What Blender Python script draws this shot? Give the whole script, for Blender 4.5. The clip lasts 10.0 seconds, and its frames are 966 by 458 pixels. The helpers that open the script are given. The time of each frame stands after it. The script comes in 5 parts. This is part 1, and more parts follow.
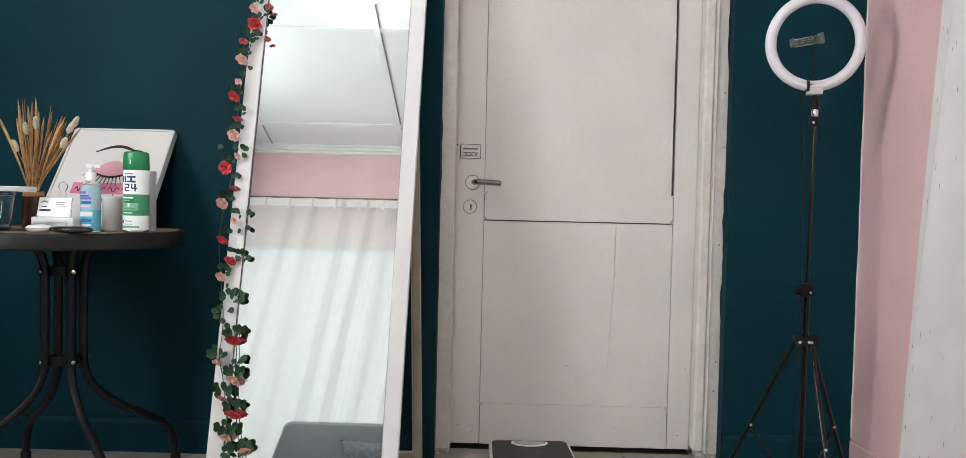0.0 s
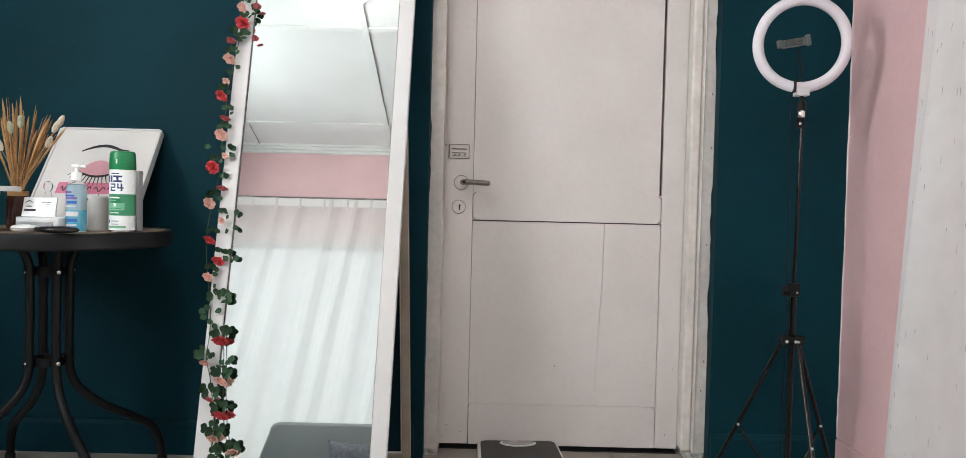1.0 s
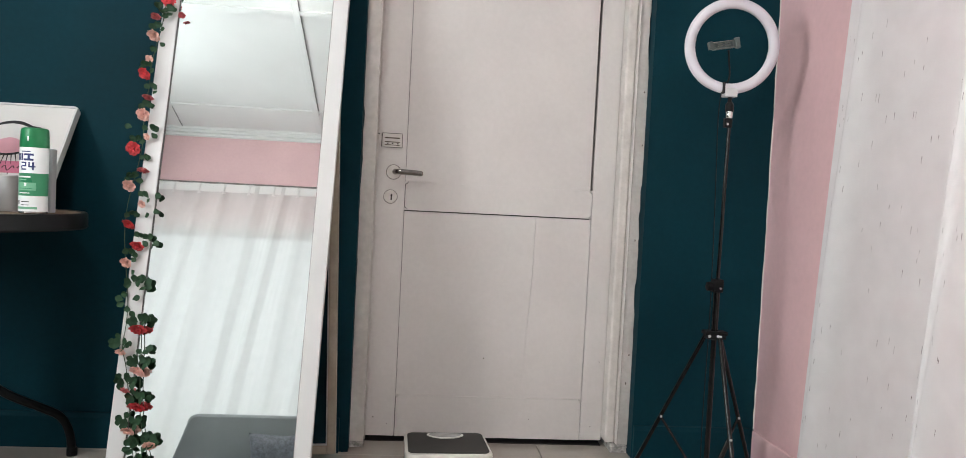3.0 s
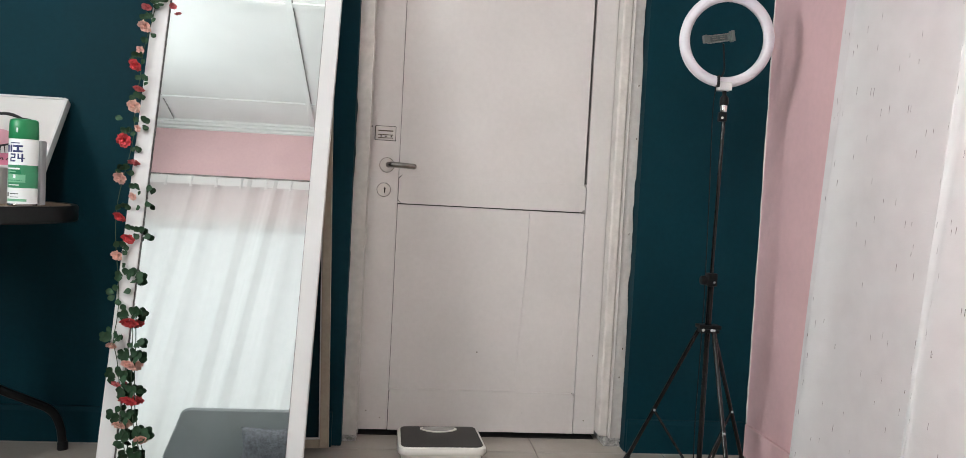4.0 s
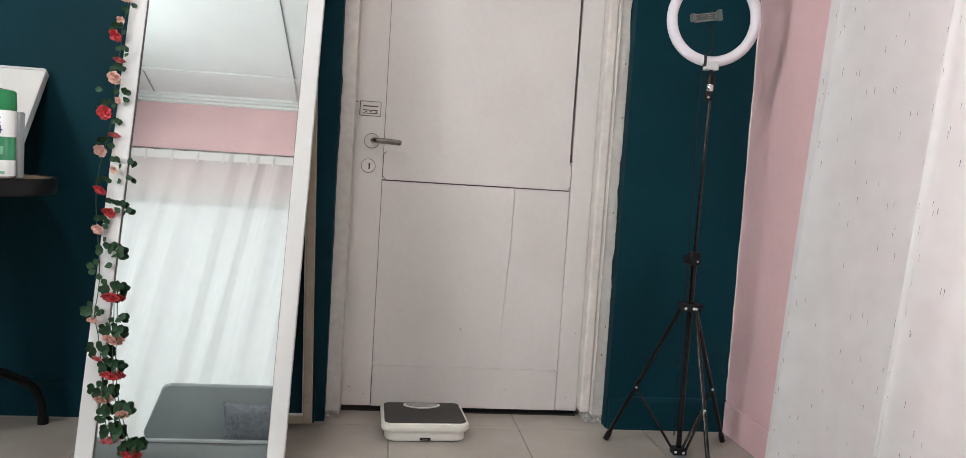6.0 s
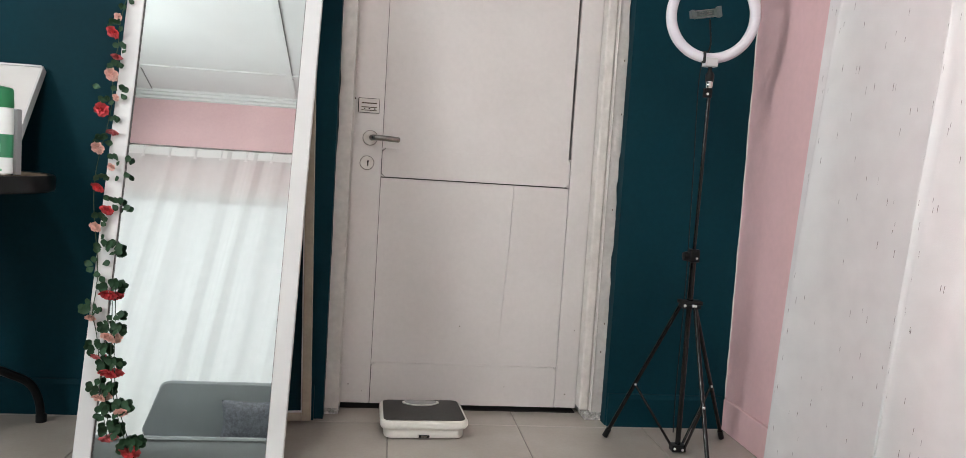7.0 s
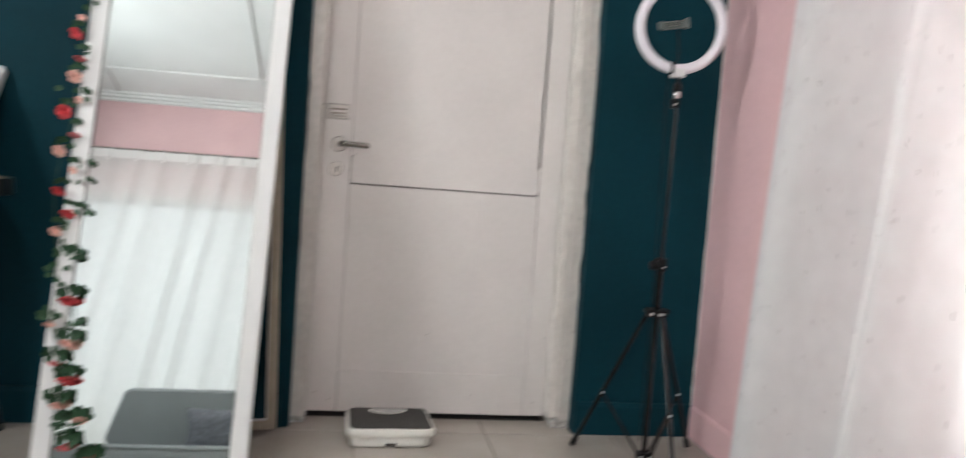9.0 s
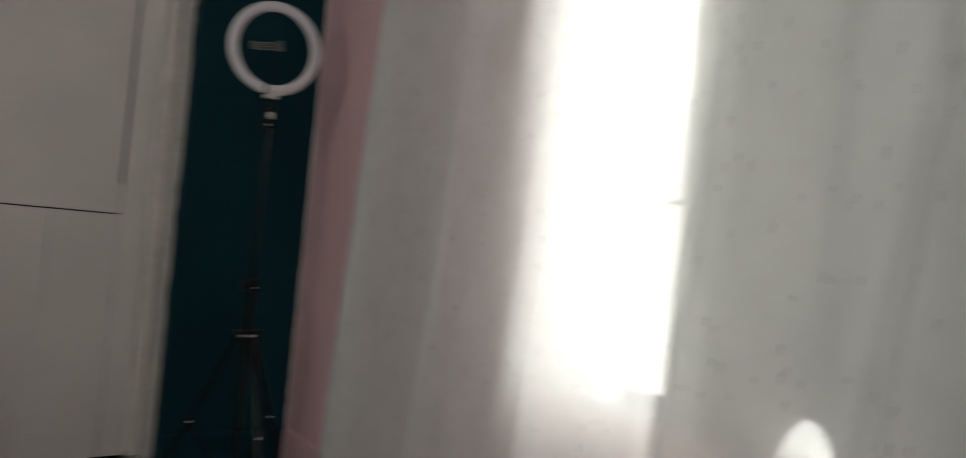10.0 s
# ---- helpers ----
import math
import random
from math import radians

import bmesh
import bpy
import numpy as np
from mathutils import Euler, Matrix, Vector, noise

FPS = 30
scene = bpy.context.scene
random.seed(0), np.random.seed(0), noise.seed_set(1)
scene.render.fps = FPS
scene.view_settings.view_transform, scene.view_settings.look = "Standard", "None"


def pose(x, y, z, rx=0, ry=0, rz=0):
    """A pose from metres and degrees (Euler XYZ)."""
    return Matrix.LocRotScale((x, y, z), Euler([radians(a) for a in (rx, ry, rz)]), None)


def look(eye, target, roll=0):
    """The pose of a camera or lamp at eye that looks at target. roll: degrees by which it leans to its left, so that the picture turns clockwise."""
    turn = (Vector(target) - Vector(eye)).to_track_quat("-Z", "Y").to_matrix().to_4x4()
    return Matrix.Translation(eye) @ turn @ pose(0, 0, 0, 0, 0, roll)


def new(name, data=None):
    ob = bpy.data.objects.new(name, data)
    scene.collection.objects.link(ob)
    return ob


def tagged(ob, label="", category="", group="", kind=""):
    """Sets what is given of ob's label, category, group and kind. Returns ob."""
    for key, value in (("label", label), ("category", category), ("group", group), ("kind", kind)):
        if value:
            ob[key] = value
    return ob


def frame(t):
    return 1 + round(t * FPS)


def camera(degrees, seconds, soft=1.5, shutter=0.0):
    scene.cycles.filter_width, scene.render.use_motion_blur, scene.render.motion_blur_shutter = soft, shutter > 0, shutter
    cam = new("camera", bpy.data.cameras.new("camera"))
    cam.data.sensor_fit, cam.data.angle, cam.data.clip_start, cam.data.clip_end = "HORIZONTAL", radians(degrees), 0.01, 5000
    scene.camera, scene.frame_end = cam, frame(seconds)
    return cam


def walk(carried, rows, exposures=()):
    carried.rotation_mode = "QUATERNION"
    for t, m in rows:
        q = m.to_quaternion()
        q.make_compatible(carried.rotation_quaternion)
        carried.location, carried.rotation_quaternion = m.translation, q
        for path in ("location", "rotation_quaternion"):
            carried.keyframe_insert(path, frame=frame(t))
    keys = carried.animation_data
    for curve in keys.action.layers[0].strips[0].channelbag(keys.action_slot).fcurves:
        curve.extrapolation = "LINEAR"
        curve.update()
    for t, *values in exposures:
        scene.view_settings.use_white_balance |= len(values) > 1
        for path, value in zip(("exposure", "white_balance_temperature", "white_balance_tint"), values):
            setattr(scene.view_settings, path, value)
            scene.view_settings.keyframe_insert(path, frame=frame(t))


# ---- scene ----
# ---- camera ----
cam = camera(63.7, 10.0, soft=0.5, shutter=0.7)
ROWS = [
    (0.0, 0.000, 0.000, 0.858, 88.12, -1.32, 1.12),
    (0.5, -0.001, 0.001, 0.860, 88.12, -1.45, 0.77),
    (1.0, -0.003, 0.000, 0.859, 88.13, -1.38, 0.22),
    (1.5, -0.004, 0.003, 0.859, 88.13, -1.71, -0.68),
    (2.0, -0.007, 0.009, 0.856, 88.26, -2.33, -2.58),
    (2.5, -0.013, 0.011, 0.855, 88.05, -2.73, -4.16),
    (4.0, -0.017, 0.024, 0.852, 87.36, -3.03, -5.55),
    (4.5, -0.019, 0.025, 0.851, 87.02, -3.31, -5.70),
    (5.0, -0.019, 0.027, 0.850, 86.24, -3.85, -6.04),
    (5.5, -0.021, 0.027, 0.849, 85.96, -3.81, -6.51),
    (7.0, -0.025, 0.033, 0.849, 85.60, -3.60, -6.92),
    (7.5, -0.025, 0.033, 0.848, 85.58, -3.73, -6.92),
    (8.0, -0.025, 0.033, 0.848, 85.41, -3.53, -6.71),
    (8.5, -0.023, 0.032, 0.848, 85.37, -3.67, -6.64),
    (8.8, -0.017, 0.031, 0.849, 85.42, -3.75, -6.78),
    (9.0, -0.011, 0.034, 0.851, 86.26, -4.21, -8.86),
    (9.2, 0.012, 0.029, 0.843, 87.41, -4.47, -12.22),
    (9.3, 0.025, 0.028, 0.837, 87.87, -5.13, -14.36),
    (9.4, 0.037, 0.036, 0.831, 88.65, -6.28, -17.49),
    (9.5, 0.047, 0.034, 0.832, 89.64, -6.90, -20.45),
    (9.6, 0.052, 0.027, 0.830, 90.52, -6.57, -23.49),
    (9.7, 0.059, 0.019, 0.828, 90.81, -6.79, -25.67),
    (9.8, 0.067, 0.010, 0.826, 90.90, -5.98, -29.44),
    (9.9, 0.068, -0.004, 0.828, 90.66, -5.46, -33.28),
    (10.0, 0.068, -0.013, 0.829, 90.82, -5.49, -36.27),
]
EXPOSURES = [(0.0, 0.0, 6500, 10), (9.2, 0.0, 6500, 10), (9.35, -0.13, 6500, 10), (9.5, -0.52, 6500, 10), (9.65, -0.80, 6550, 10), (9.8, -1.25, 6700, 10), (10.0, -1.88, 6900, 8)]
walk(cam, [(t, pose(x, y, z, rx, ry, rz)) for t, x, y, z, rx, ry, rz in ROWS], EXPOSURES)

# ---- world and light ----
world = bpy.data.worlds.new("sky")
scene.world = world
world.use_nodes = True
wn = world.node_tree
sky = wn.nodes.new("ShaderNodeTexSky")
sky.sky_type = "NISHITA"
sky.sun_disc = False
sky.sun_elevation = radians(38)
sky.sun_rotation = radians(60)
wn.links.new(sky.outputs[0], wn.nodes["Background"].inputs[0])
wn.nodes["Background"].inputs[1].default_value = 0.06


def window_light(name, m, w, h, watts, colour=(1, 0.97, 0.93)):
    lamp = bpy.data.lights.new(name, "AREA")
    lamp.shape, lamp.size, lamp.size_y, lamp.energy, lamp.color = "RECTANGLE", w, h, watts, colour
    ob = new(name, lamp)
    ob.matrix_world = m
    return ob


# daylight entering by the three windows
window_light("window_light_left", look((-2.40, 0.36, 1.74), (0, 0.70, 1.66)), 1.05, 1.15, 57, (0.96, 1.0, 1.0))
window_light("window_light_back", look((-1.1, -1.20, 1.15), (-1.1, 0, 1.15)), 1.7, 1.7, 7.8, (1.0, 0.98, 0.94))
window_light("window_light_right", look((1.75, 1.34, 1.24), (0, 0.75, 1.22)), 1.1, 1.90, 212, (0.98, 1.0, 0.985))

# ---- materials ----


def material(name, colour, rough=0.6, metal=0.0, var=0.12, scale=6.0, fine=0.0, fine_scale=120.0, bump=0.0, second=None, coat=0.0, spec=0.5):
    """A painted or plain surface: broad mottling, fine grain and relief at real size."""
    mat = bpy.data.materials.new(name)
    mat.use_nodes = True
    nt = mat.node_tree
    b = nt.nodes["Principled BSDF"]
    tc = nt.nodes.new("ShaderNodeTexCoord")
    n1 = nt.nodes.new("ShaderNodeTexNoise")
    n1.inputs["Scale"].default_value, n1.inputs["Detail"].default_value = scale, 6
    nt.links.new(tc.outputs["Object"], n1.inputs["Vector"])
    n2 = nt.nodes.new("ShaderNodeTexNoise")
    n2.inputs["Scale"].default_value, n2.inputs["Detail"].default_value = fine_scale, 4
    nt.links.new(tc.outputs["Object"], n2.inputs["Vector"])
    mix = nt.nodes.new("ShaderNodeMix")
    mix.data_type = "RGBA"
    lo = second or tuple(c * (1 - var) for c in colour)
    hi = colour if second else tuple(min(1, c * (1 + var * 0.6)) for c in colour)
    mix.inputs["A"].default_value, mix.inputs["B"].default_value = (*lo, 1), (*hi, 1)
    ramp = nt.nodes.new("ShaderNodeMapRange")
    ramp.inputs["From Min"].default_value, ramp.inputs["From Max"].default_value = 0.32, 0.68
    nt.links.new(n1.outputs["Fac"], ramp.inputs["Value"])
    nt.links.new(ramp.outputs["Result"], mix.inputs["Factor"])
    out = mix.outputs["Result"]
    if fine:
        m2 = nt.nodes.new("ShaderNodeMix")
        m2.data_type, m2.blend_type = "RGBA", "MULTIPLY"
        r2 = nt.nodes.new("ShaderNodeMapRange")
        r2.inputs["From Min"].default_value, r2.inputs["From Max"].default_value = 0.3, 0.7
        r2.inputs["To Min"].default_value = 1 - fine
        nt.links.new(n2.outputs["Fac"], r2.inputs["Value"])
        m2.inputs["Factor"].default_value = 1
        nt.links.new(out, m2.inputs["A"])
        nt.links.new(r2.outputs["Result"], m2.inputs["B"])
        out = m2.outputs["Result"]
    nt.links.new(out, b.inputs["Base Color"])
    rr = nt.nodes.new("ShaderNodeMapRange")
    rr.inputs["To Min"].default_value, rr.inputs["To Max"].default_value = max(0.02, rough - 0.08), min(1, rough + 0.08)
    nt.links.new(n1.outputs["Fac"], rr.inputs["Value"])
    nt.links.new(rr.outputs["Result"], b.inputs["Roughness"])
    b.inputs["Metallic"].default_value = metal
    b.inputs["Coat Weight"].default_value = coat
    b.inputs["Specular IOR Level"].default_value = spec
    if bump:
        bp = nt.nodes.new("ShaderNodeBump")
        bp.inputs["Strength"].default_value, bp.inputs["Distance"].default_value = min(1.0, bump), 0.004
        nt.links.new(n2.outputs["Fac"], bp.inputs["Height"])
        nt.links.new(bp.outputs["Normal"], b.inputs["Normal"])
    return mat


def clear_glass(name, colour=(1, 1, 1), rough=0.02, ior=1.45):
    mat = bpy.data.materials.new(name)
    mat.use_nodes = True
    b = mat.node_tree.nodes["Principled BSDF"]
    b.inputs["Base Color"].default_value = (*colour, 1)
    b.inputs["Transmission Weight"].default_value = 1
    b.inputs["Roughness"].default_value, b.inputs["IOR"].default_value = rough, ior
    return mat


def sheer_cloth(name, colour, see=0.3, through_light=0.5, weave=420.0, mottle=1.0):
    """Thin voile: part of the light goes straight through the weave, part is scattered on both sides."""
    mat = bpy.data.materials.new(name)
    mat.use_nodes = True
    nt = mat.node_tree
    out = nt.nodes["Material Output"]
    nt.nodes.remove(nt.nodes["Principled BSDF"])
    dif, tra, hole = (nt.nodes.new("ShaderNodeBsdf" + k) for k in ("Diffuse", "Translucent", "Transparent"))
    tc = nt.nodes.new("ShaderNodeTexCoord")
    cloud = nt.nodes.new("ShaderNodeTexNoise")
    cloud.inputs["Scale"].default_value, cloud.inputs["Detail"].default_value = 14, 8
    nt.links.new(tc.outputs["Object"], cloud.inputs["Vector"])
    tint = nt.nodes.new("ShaderNodeMix")
    tint.data_type = "RGBA"
    tint.inputs["A"].default_value, tint.inputs["B"].default_value = (*[c * (1 - 0.13 * mottle) for c in colour], 1), (*colour, 1)
    nt.links.new(cloud.outputs["Fac"], tint.inputs["Factor"])
    for node in (dif, tra):
        nt.links.new(tint.outputs["Result"], node.inputs["Color"])
    m1, m2 = nt.nodes.new("ShaderNodeMixShader"), nt.nodes.new("ShaderNodeMixShader")
    m1.inputs[0].default_value = through_light
    nt.links.new(dif.outputs[0], m1.inputs[1])
    nt.links.new(tra.outputs[0], m1.inputs[2])
    rr = nt.nodes.new("ShaderNodeMapRange")
    rr.inputs["From Min"].default_value, rr.inputs["From Max"].default_value = 0.3, 0.7
    rr.inputs["To Min"].default_value, rr.inputs["To Max"].default_value = see * (1 - 0.35 * mottle), see * (1 + 0.35 * mottle)
    nt.links.new(cloud.outputs["Fac"], rr.inputs["Value"])
    nt.links.new(rr.outputs["Result"], m2.inputs[0])
    nt.links.new(m1.outputs[0], m2.inputs[1])
    nt.links.new(hole.outputs[0], m2.inputs[2])
    nt.links.new(m2.outputs[0], out.inputs["Surface"])
    wv = nt.nodes.new("ShaderNodeTexNoise")
    wv.inputs["Scale"].default_value = weave
    nt.links.new(tc.outputs["Object"], wv.inputs["Vector"])
    bp = nt.nodes.new("ShaderNodeBump")
    bp.inputs["Strength"].default_value, bp.inputs["Distance"].default_value = 0.25, 0.002
    nt.links.new(wv.outputs["Fac"], bp.inputs["Height"])
    nt.links.new(bp.outputs["Normal"], dif.inputs["Normal"])
    return mat


def glow(name, colour, strength):
    mat = bpy.data.materials.new(name)
    mat.use_nodes = True
    b = mat.node_tree.nodes["Principled BSDF"]
    b.inputs["Base Color"].default_value = (*colour, 1)
    b.inputs["Emission Color"].default_value = (*colour, 1)
    b.inputs["Emission Strength"].default_value = strength
    return mat


TEAL = material("teal_wall_paint", (0.0024, 0.034, 0.048), 0.6, spec=0.10, var=0.16, scale=2.2, fine=0.10, fine_scale=60, bump=0.10)
PINK = material("pink_wall_paint", (0.735, 0.485, 0.497), 0.65, var=0.07, scale=2.5, fine=0.05, fine_scale=50, bump=0.10)
DOOR_WHITE = material("aged_white_gloss_paint", (0.655, 0.620, 0.598), 0.42, var=0.05, scale=3, fine=0.04, fine_scale=70, bump=0.10)
FRAME_WHITE = material("chipped_white_frame_paint", (0.68, 0.64, 0.60), 0.45, var=0.09, scale=9, fine=0.12, fine_scale=45, bump=0.35)
CEIL_WHITE = material("white_ceiling_board", (0.74, 0.745, 0.745), 0.8, var=0.05, scale=2)
WHITE_LACQUER = material("white_lacquered_wood", (0.64, 0.64, 0.635), 0.38, var=0.03, scale=5)
TILE = material("beige_glazed_tile", (0.41, 0.37, 0.33), 0.16, var=0.08, scale=5, fine=0.05, fine_scale=90, second=(0.36, 0.32, 0.285))
GROUT = material("grey_grout", (0.16, 0.145, 0.13), 0.9, var=0.2, scale=20)
CONCRETE = material("crumbled_plaster", (0.58, 0.56, 0.53), 0.95, var=0.45, scale=60, fine=0.4, fine_scale=150, bump=0.9)
DARK = material("dark_gap", (0.012, 0.009, 0.008), 0.9, var=0.2)
BLACK_METAL = material("black_powder_coated_steel", (0.006, 0.0065, 0.007), 0.42, spec=0.22, var=0.15, scale=10, bump=0.05, fine_scale=300)
BLACK_GLOSS = material("black_anodised_tube", (0.0022, 0.0022, 0.0026), 0.13, spec=0.45, var=0.1)
BLACK_PLASTIC = material("black_plastic", (0.006, 0.006, 0.0065), 0.5, spec=0.22, var=0.15)
CHROME = material("polished_chrome", (0.75, 0.74, 0.72), 0.12, metal=1, var=0.05)
RIVET = material("bright_zinc", (0.86, 0.86, 0.85), 0.42, metal=0.6, var=0.05)
NICKEL = material("worn_satin_nickel", (0.34, 0.325, 0.30), 0.2, metal=1, var=0.3, scale=25)
GOLD = material("champagne_frame_foil", (0.42, 0.36, 0.28), 0.45, metal=0.2, var=0.12, scale=12, fine=0.1)
BACKING = material("brown_hardboard", (0.10, 0.07, 0.05), 0.8, var=0.15)
RING_WHITE = material("milky_white_diffuser", (0.74, 0.71, 0.76), 0.35, var=0.02)
SCALE_WHITE = material("ivory_plastic", (0.72, 0.70, 0.65), 0.35, var=0.03)
SCALE_MAT = material("ribbed_grey_rubber", (0.050, 0.046, 0.042), 0.75, var=0.12, scale=12, fine=0.3, fine_scale=260, bump=0.3)
LENS = material("scale_window", (0.42, 0.41, 0.40), 0.12, var=0.2, scale=20)
SOFA_GREY = material("grey_vinyl_upholstery", (0.22, 0.235, 0.24), 0.5, var=0.08, scale=4, bump=0.15, fine_scale=220)
FUR = material("grey_plush", (0.19, 0.195, 0.22), 0.95, var=0.3, scale=40, fine=0.4, fine_scale=160, bump=0.8)
VOILE = sheer_cloth("white_sheer_voile", (0.88, 0.89, 0.888), 0.17, 0.31, mottle=1.0)
VOILE_BACK = sheer_cloth("white_sheer_voile_back", (0.86, 0.86, 0.85), 0.30, 0.45, mottle=0.15)
HEADING = sheer_cloth("doubled_voile_heading", (0.84, 0.83, 0.82), 0.06, 0.25, mottle=0.3)
TAPE = material("heading_tape", (0.80, 0.79, 0.78), 0.9, var=0.05, scale=30)
THREAD = material("dark_slub_thread", (0.10, 0.09, 0.085), 0.9, var=0.3)
mirror_silver = bpy.data.materials.new("silvered_mirror")
mirror_silver.use_nodes = True
_b = mirror_silver.node_tree.nodes["Principled BSDF"]
_b.inputs["Base Color"].default_value = (0.755, 0.80, 0.785, 1)
_b.inputs["Metallic"].default_value, _b.inputs["Roughness"].default_value = 1.0, 0.015
DARK_GLASS = material("dark_glazing", (0.006, 0.030, 0.042), 0.12, var=0.1)
PANE = clear_glass("window_glass")

# ---- mesh helpers ----


def box(bm, x0, x1, y0, y1, z0, z1, bevel=0.0, seg=2):
    made = bmesh.ops.create_cube(bm, size=1)["verts"]
    for w in made:
        w.co = Vector((x0 + (w.co.x + 0.5) * (x1 - x0), y0 + (w.co.y + 0.5) * (y1 - y0), z0 + (w.co.z + 0.5) * (z1 - z0)))
    if bevel:
        edges = list({e for w in made for e in w.link_edges})
        bmesh.ops.bevel(bm, geom=edges, offset=bevel, segments=seg, profile=0.5, affect="EDGES")
    return bm


def new_box(x0, x1, y0, y1, z0, z1, bevel=0.0, seg=2):
    return box(bmesh.new(), x0, x1, y0, y1, z0, z1, bevel, seg)


def lathe(profile, seg=24, bm=None, m=Matrix()):
    """Turn a profile of (radius, height) about the z axis."""
    bm = bm or bmesh.new()
    rings = []
    for r, z in profile:
        if r < 1e-5:
            rings.append([bm.verts.new(m @ Vector((0, 0, z)))])
        else:
            rings.append([bm.verts.new(m @ Vector((r * math.cos(2 * math.pi * k / seg), r * math.sin(2 * math.pi * k / seg), z))) for k in range(seg)])
    for a, b in zip(rings, rings[1:]):
        for k in range(seg):
            q = [a[k % len(a)], a[(k + 1) % len(a)], b[(k + 1) % len(b)], b[k % len(b)]]
            q = list(dict.fromkeys(q))
            if len(q) > 2:
                bm.faces.new(q)
    bmesh.ops.recalc_face_normals(bm, faces=bm.faces)
    return bm


def tube(points, radius, seg=10, bm=None, closed=False):
    """A round bar along points; radius may be one number or one for each point."""
    bm = bm or bmesh.new()
    pts = [Vector(p) for p in points]
    radii = radius if isinstance(radius, (list, tuple)) else [radius] * len(pts)
    rings, last = [], None
    for i, p in enumerate(pts):
        if closed:
            d = pts[(i + 1) % len(pts)] - pts[i - 1]
        else:
            d = pts[min(i + 1, len(pts) - 1)] - pts[max(i - 1, 0)]
        d.normalize()
        side = last if last is not None else (Vector((0, 0, 1)) if abs(d.z) < 0.9 else Vector((1, 0, 0)))
        side = (side - d * side.dot(d)).normalized()
        last = side
        up = d.cross(side)
        rings.append([bm.verts.new(p + radii[i] * (side * math.cos(2 * math.pi * k / seg) + up * math.sin(2 * math.pi * k / seg))) for k in range(seg)])
    pairs = list(zip(rings, rings[1:])) + ([(rings[-1], rings[0])] if closed else [])
    for a, b in pairs:
        for k in range(seg):
            bm.faces.new((a[k], a[(k + 1) % seg], b[(k + 1) % seg], b[k]))
    if not closed:
        bm.faces.new(rings[0][::-1])
        bm.faces.new(rings[-1])
    bmesh.ops.recalc_face_normals(bm, faces=bm.faces)
    return bm


def smooth_path(points, n=8):
    """Catmull-Rom through points."""
    p = [Vector(q) for q in points]
    p = [p[0] * 2 - p[1]] + p + [p[-1] * 2 - p[-2]]
    out = []
    for i in range(1, len(p) - 2):
        for k in range(n):
            t = k / n
            out.append(0.5 * ((2 * p[i]) + (p[i + 1] - p[i - 1]) * t + (2 * p[i - 1] - 5 * p[i] + 4 * p[i + 1] - p[i + 2]) * t * t + (3 * p[i] - p[i - 1] - 3 * p[i + 1] + p[i + 2]) * t ** 3))
    out.append(p[-2])
    return out


def prism(outline, depth, bm=None, m=Matrix()):
    """A flat plate: outline in (x, z), depth towards -y."""
    bm = bm or bmesh.new()
    a = [bm.verts.new(m @ Vector((x, 0, z))) for x, z in outline]
    b = [bm.verts.new(m @ Vector((x, -depth, z))) for x, z in outline]
    bm.faces.new(a)
    bm.faces.new(b[::-1])
    n = len(a)
    for k in range(n):
        bm.faces.new((a[k], b[k], b[(k + 1) % n], a[(k + 1) % n]))
    bmesh.ops.recalc_face_normals(bm, faces=bm.faces)
    return bm


def part(name, bm, mat, parent=None, label="", smooth=35, kind=""):
    me = bpy.data.meshes.new(name)
    bm.to_mesh(me)
    bm.free()
    me.materials.append(mat)
    if smooth:
        me.polygons.foreach_set("use_smooth", [True] * len(me.polygons))
        me.set_sharp_from_angle(angle=radians(smooth))
    ob = new(name, me)
    if parent:
        ob.parent = parent
    return tagged(ob, label=label, kind=kind)


def thing(name, label, category, m=None, group=""):
    ob = new(name)
    ob.empty_display_size = 0.05
    if m is not None:
        ob.matrix_world = m
    return tagged(ob, label, category, group)


def structure(name, bm, mat, label, category, smooth=0):
    return tagged(part(name, bm, mat, smooth=smooth), label, category, kind="structure")


# ---- the room ----
DOOR_Y, WALL_Y, RIGHT_X, BACK_Y, LEFT_X, CEIL_Z = 2.69, 2.57, 1.185, -1.10, -2.30, 2.83
OPEN_L, OPEN_R, OPEN_T = -0.195, 0.757, 2.12
WIN_R = (0.30, 1.262, 0.500, 2.05)      # y0, y1, z0, z1 in the right wall
WIN_B = (-2.05, -0.25, 0.28, 2.06)     # x0, x1, z0, z1 in the back wall
WIN_L = (-0.24, 0.96, 1.10, 2.38)      # y0, y1, z0, z1 in the left wall


def holed(bm, axis, a0, a1, hole, d0, d1, top):
    """A wall along x (axis 0) or y (axis 1) with one opening, as four blocks."""
    h0, h1, z0, z1 = hole
    for p0, p1, q0, q1 in ((a0, h0, 0, top), (h1, a1, 0, top), (h0, h1, 0, z0), (h0, h1, z1, top)):
        if p1 - p0 > 1e-4 and q1 - q0 > 1e-4:
            if axis == 0:
                box(bm, p0, p1, d0, d1, q0, q1)
            else:
                box(bm, d0, d1, p0, p1, q0, q1)
    return bm


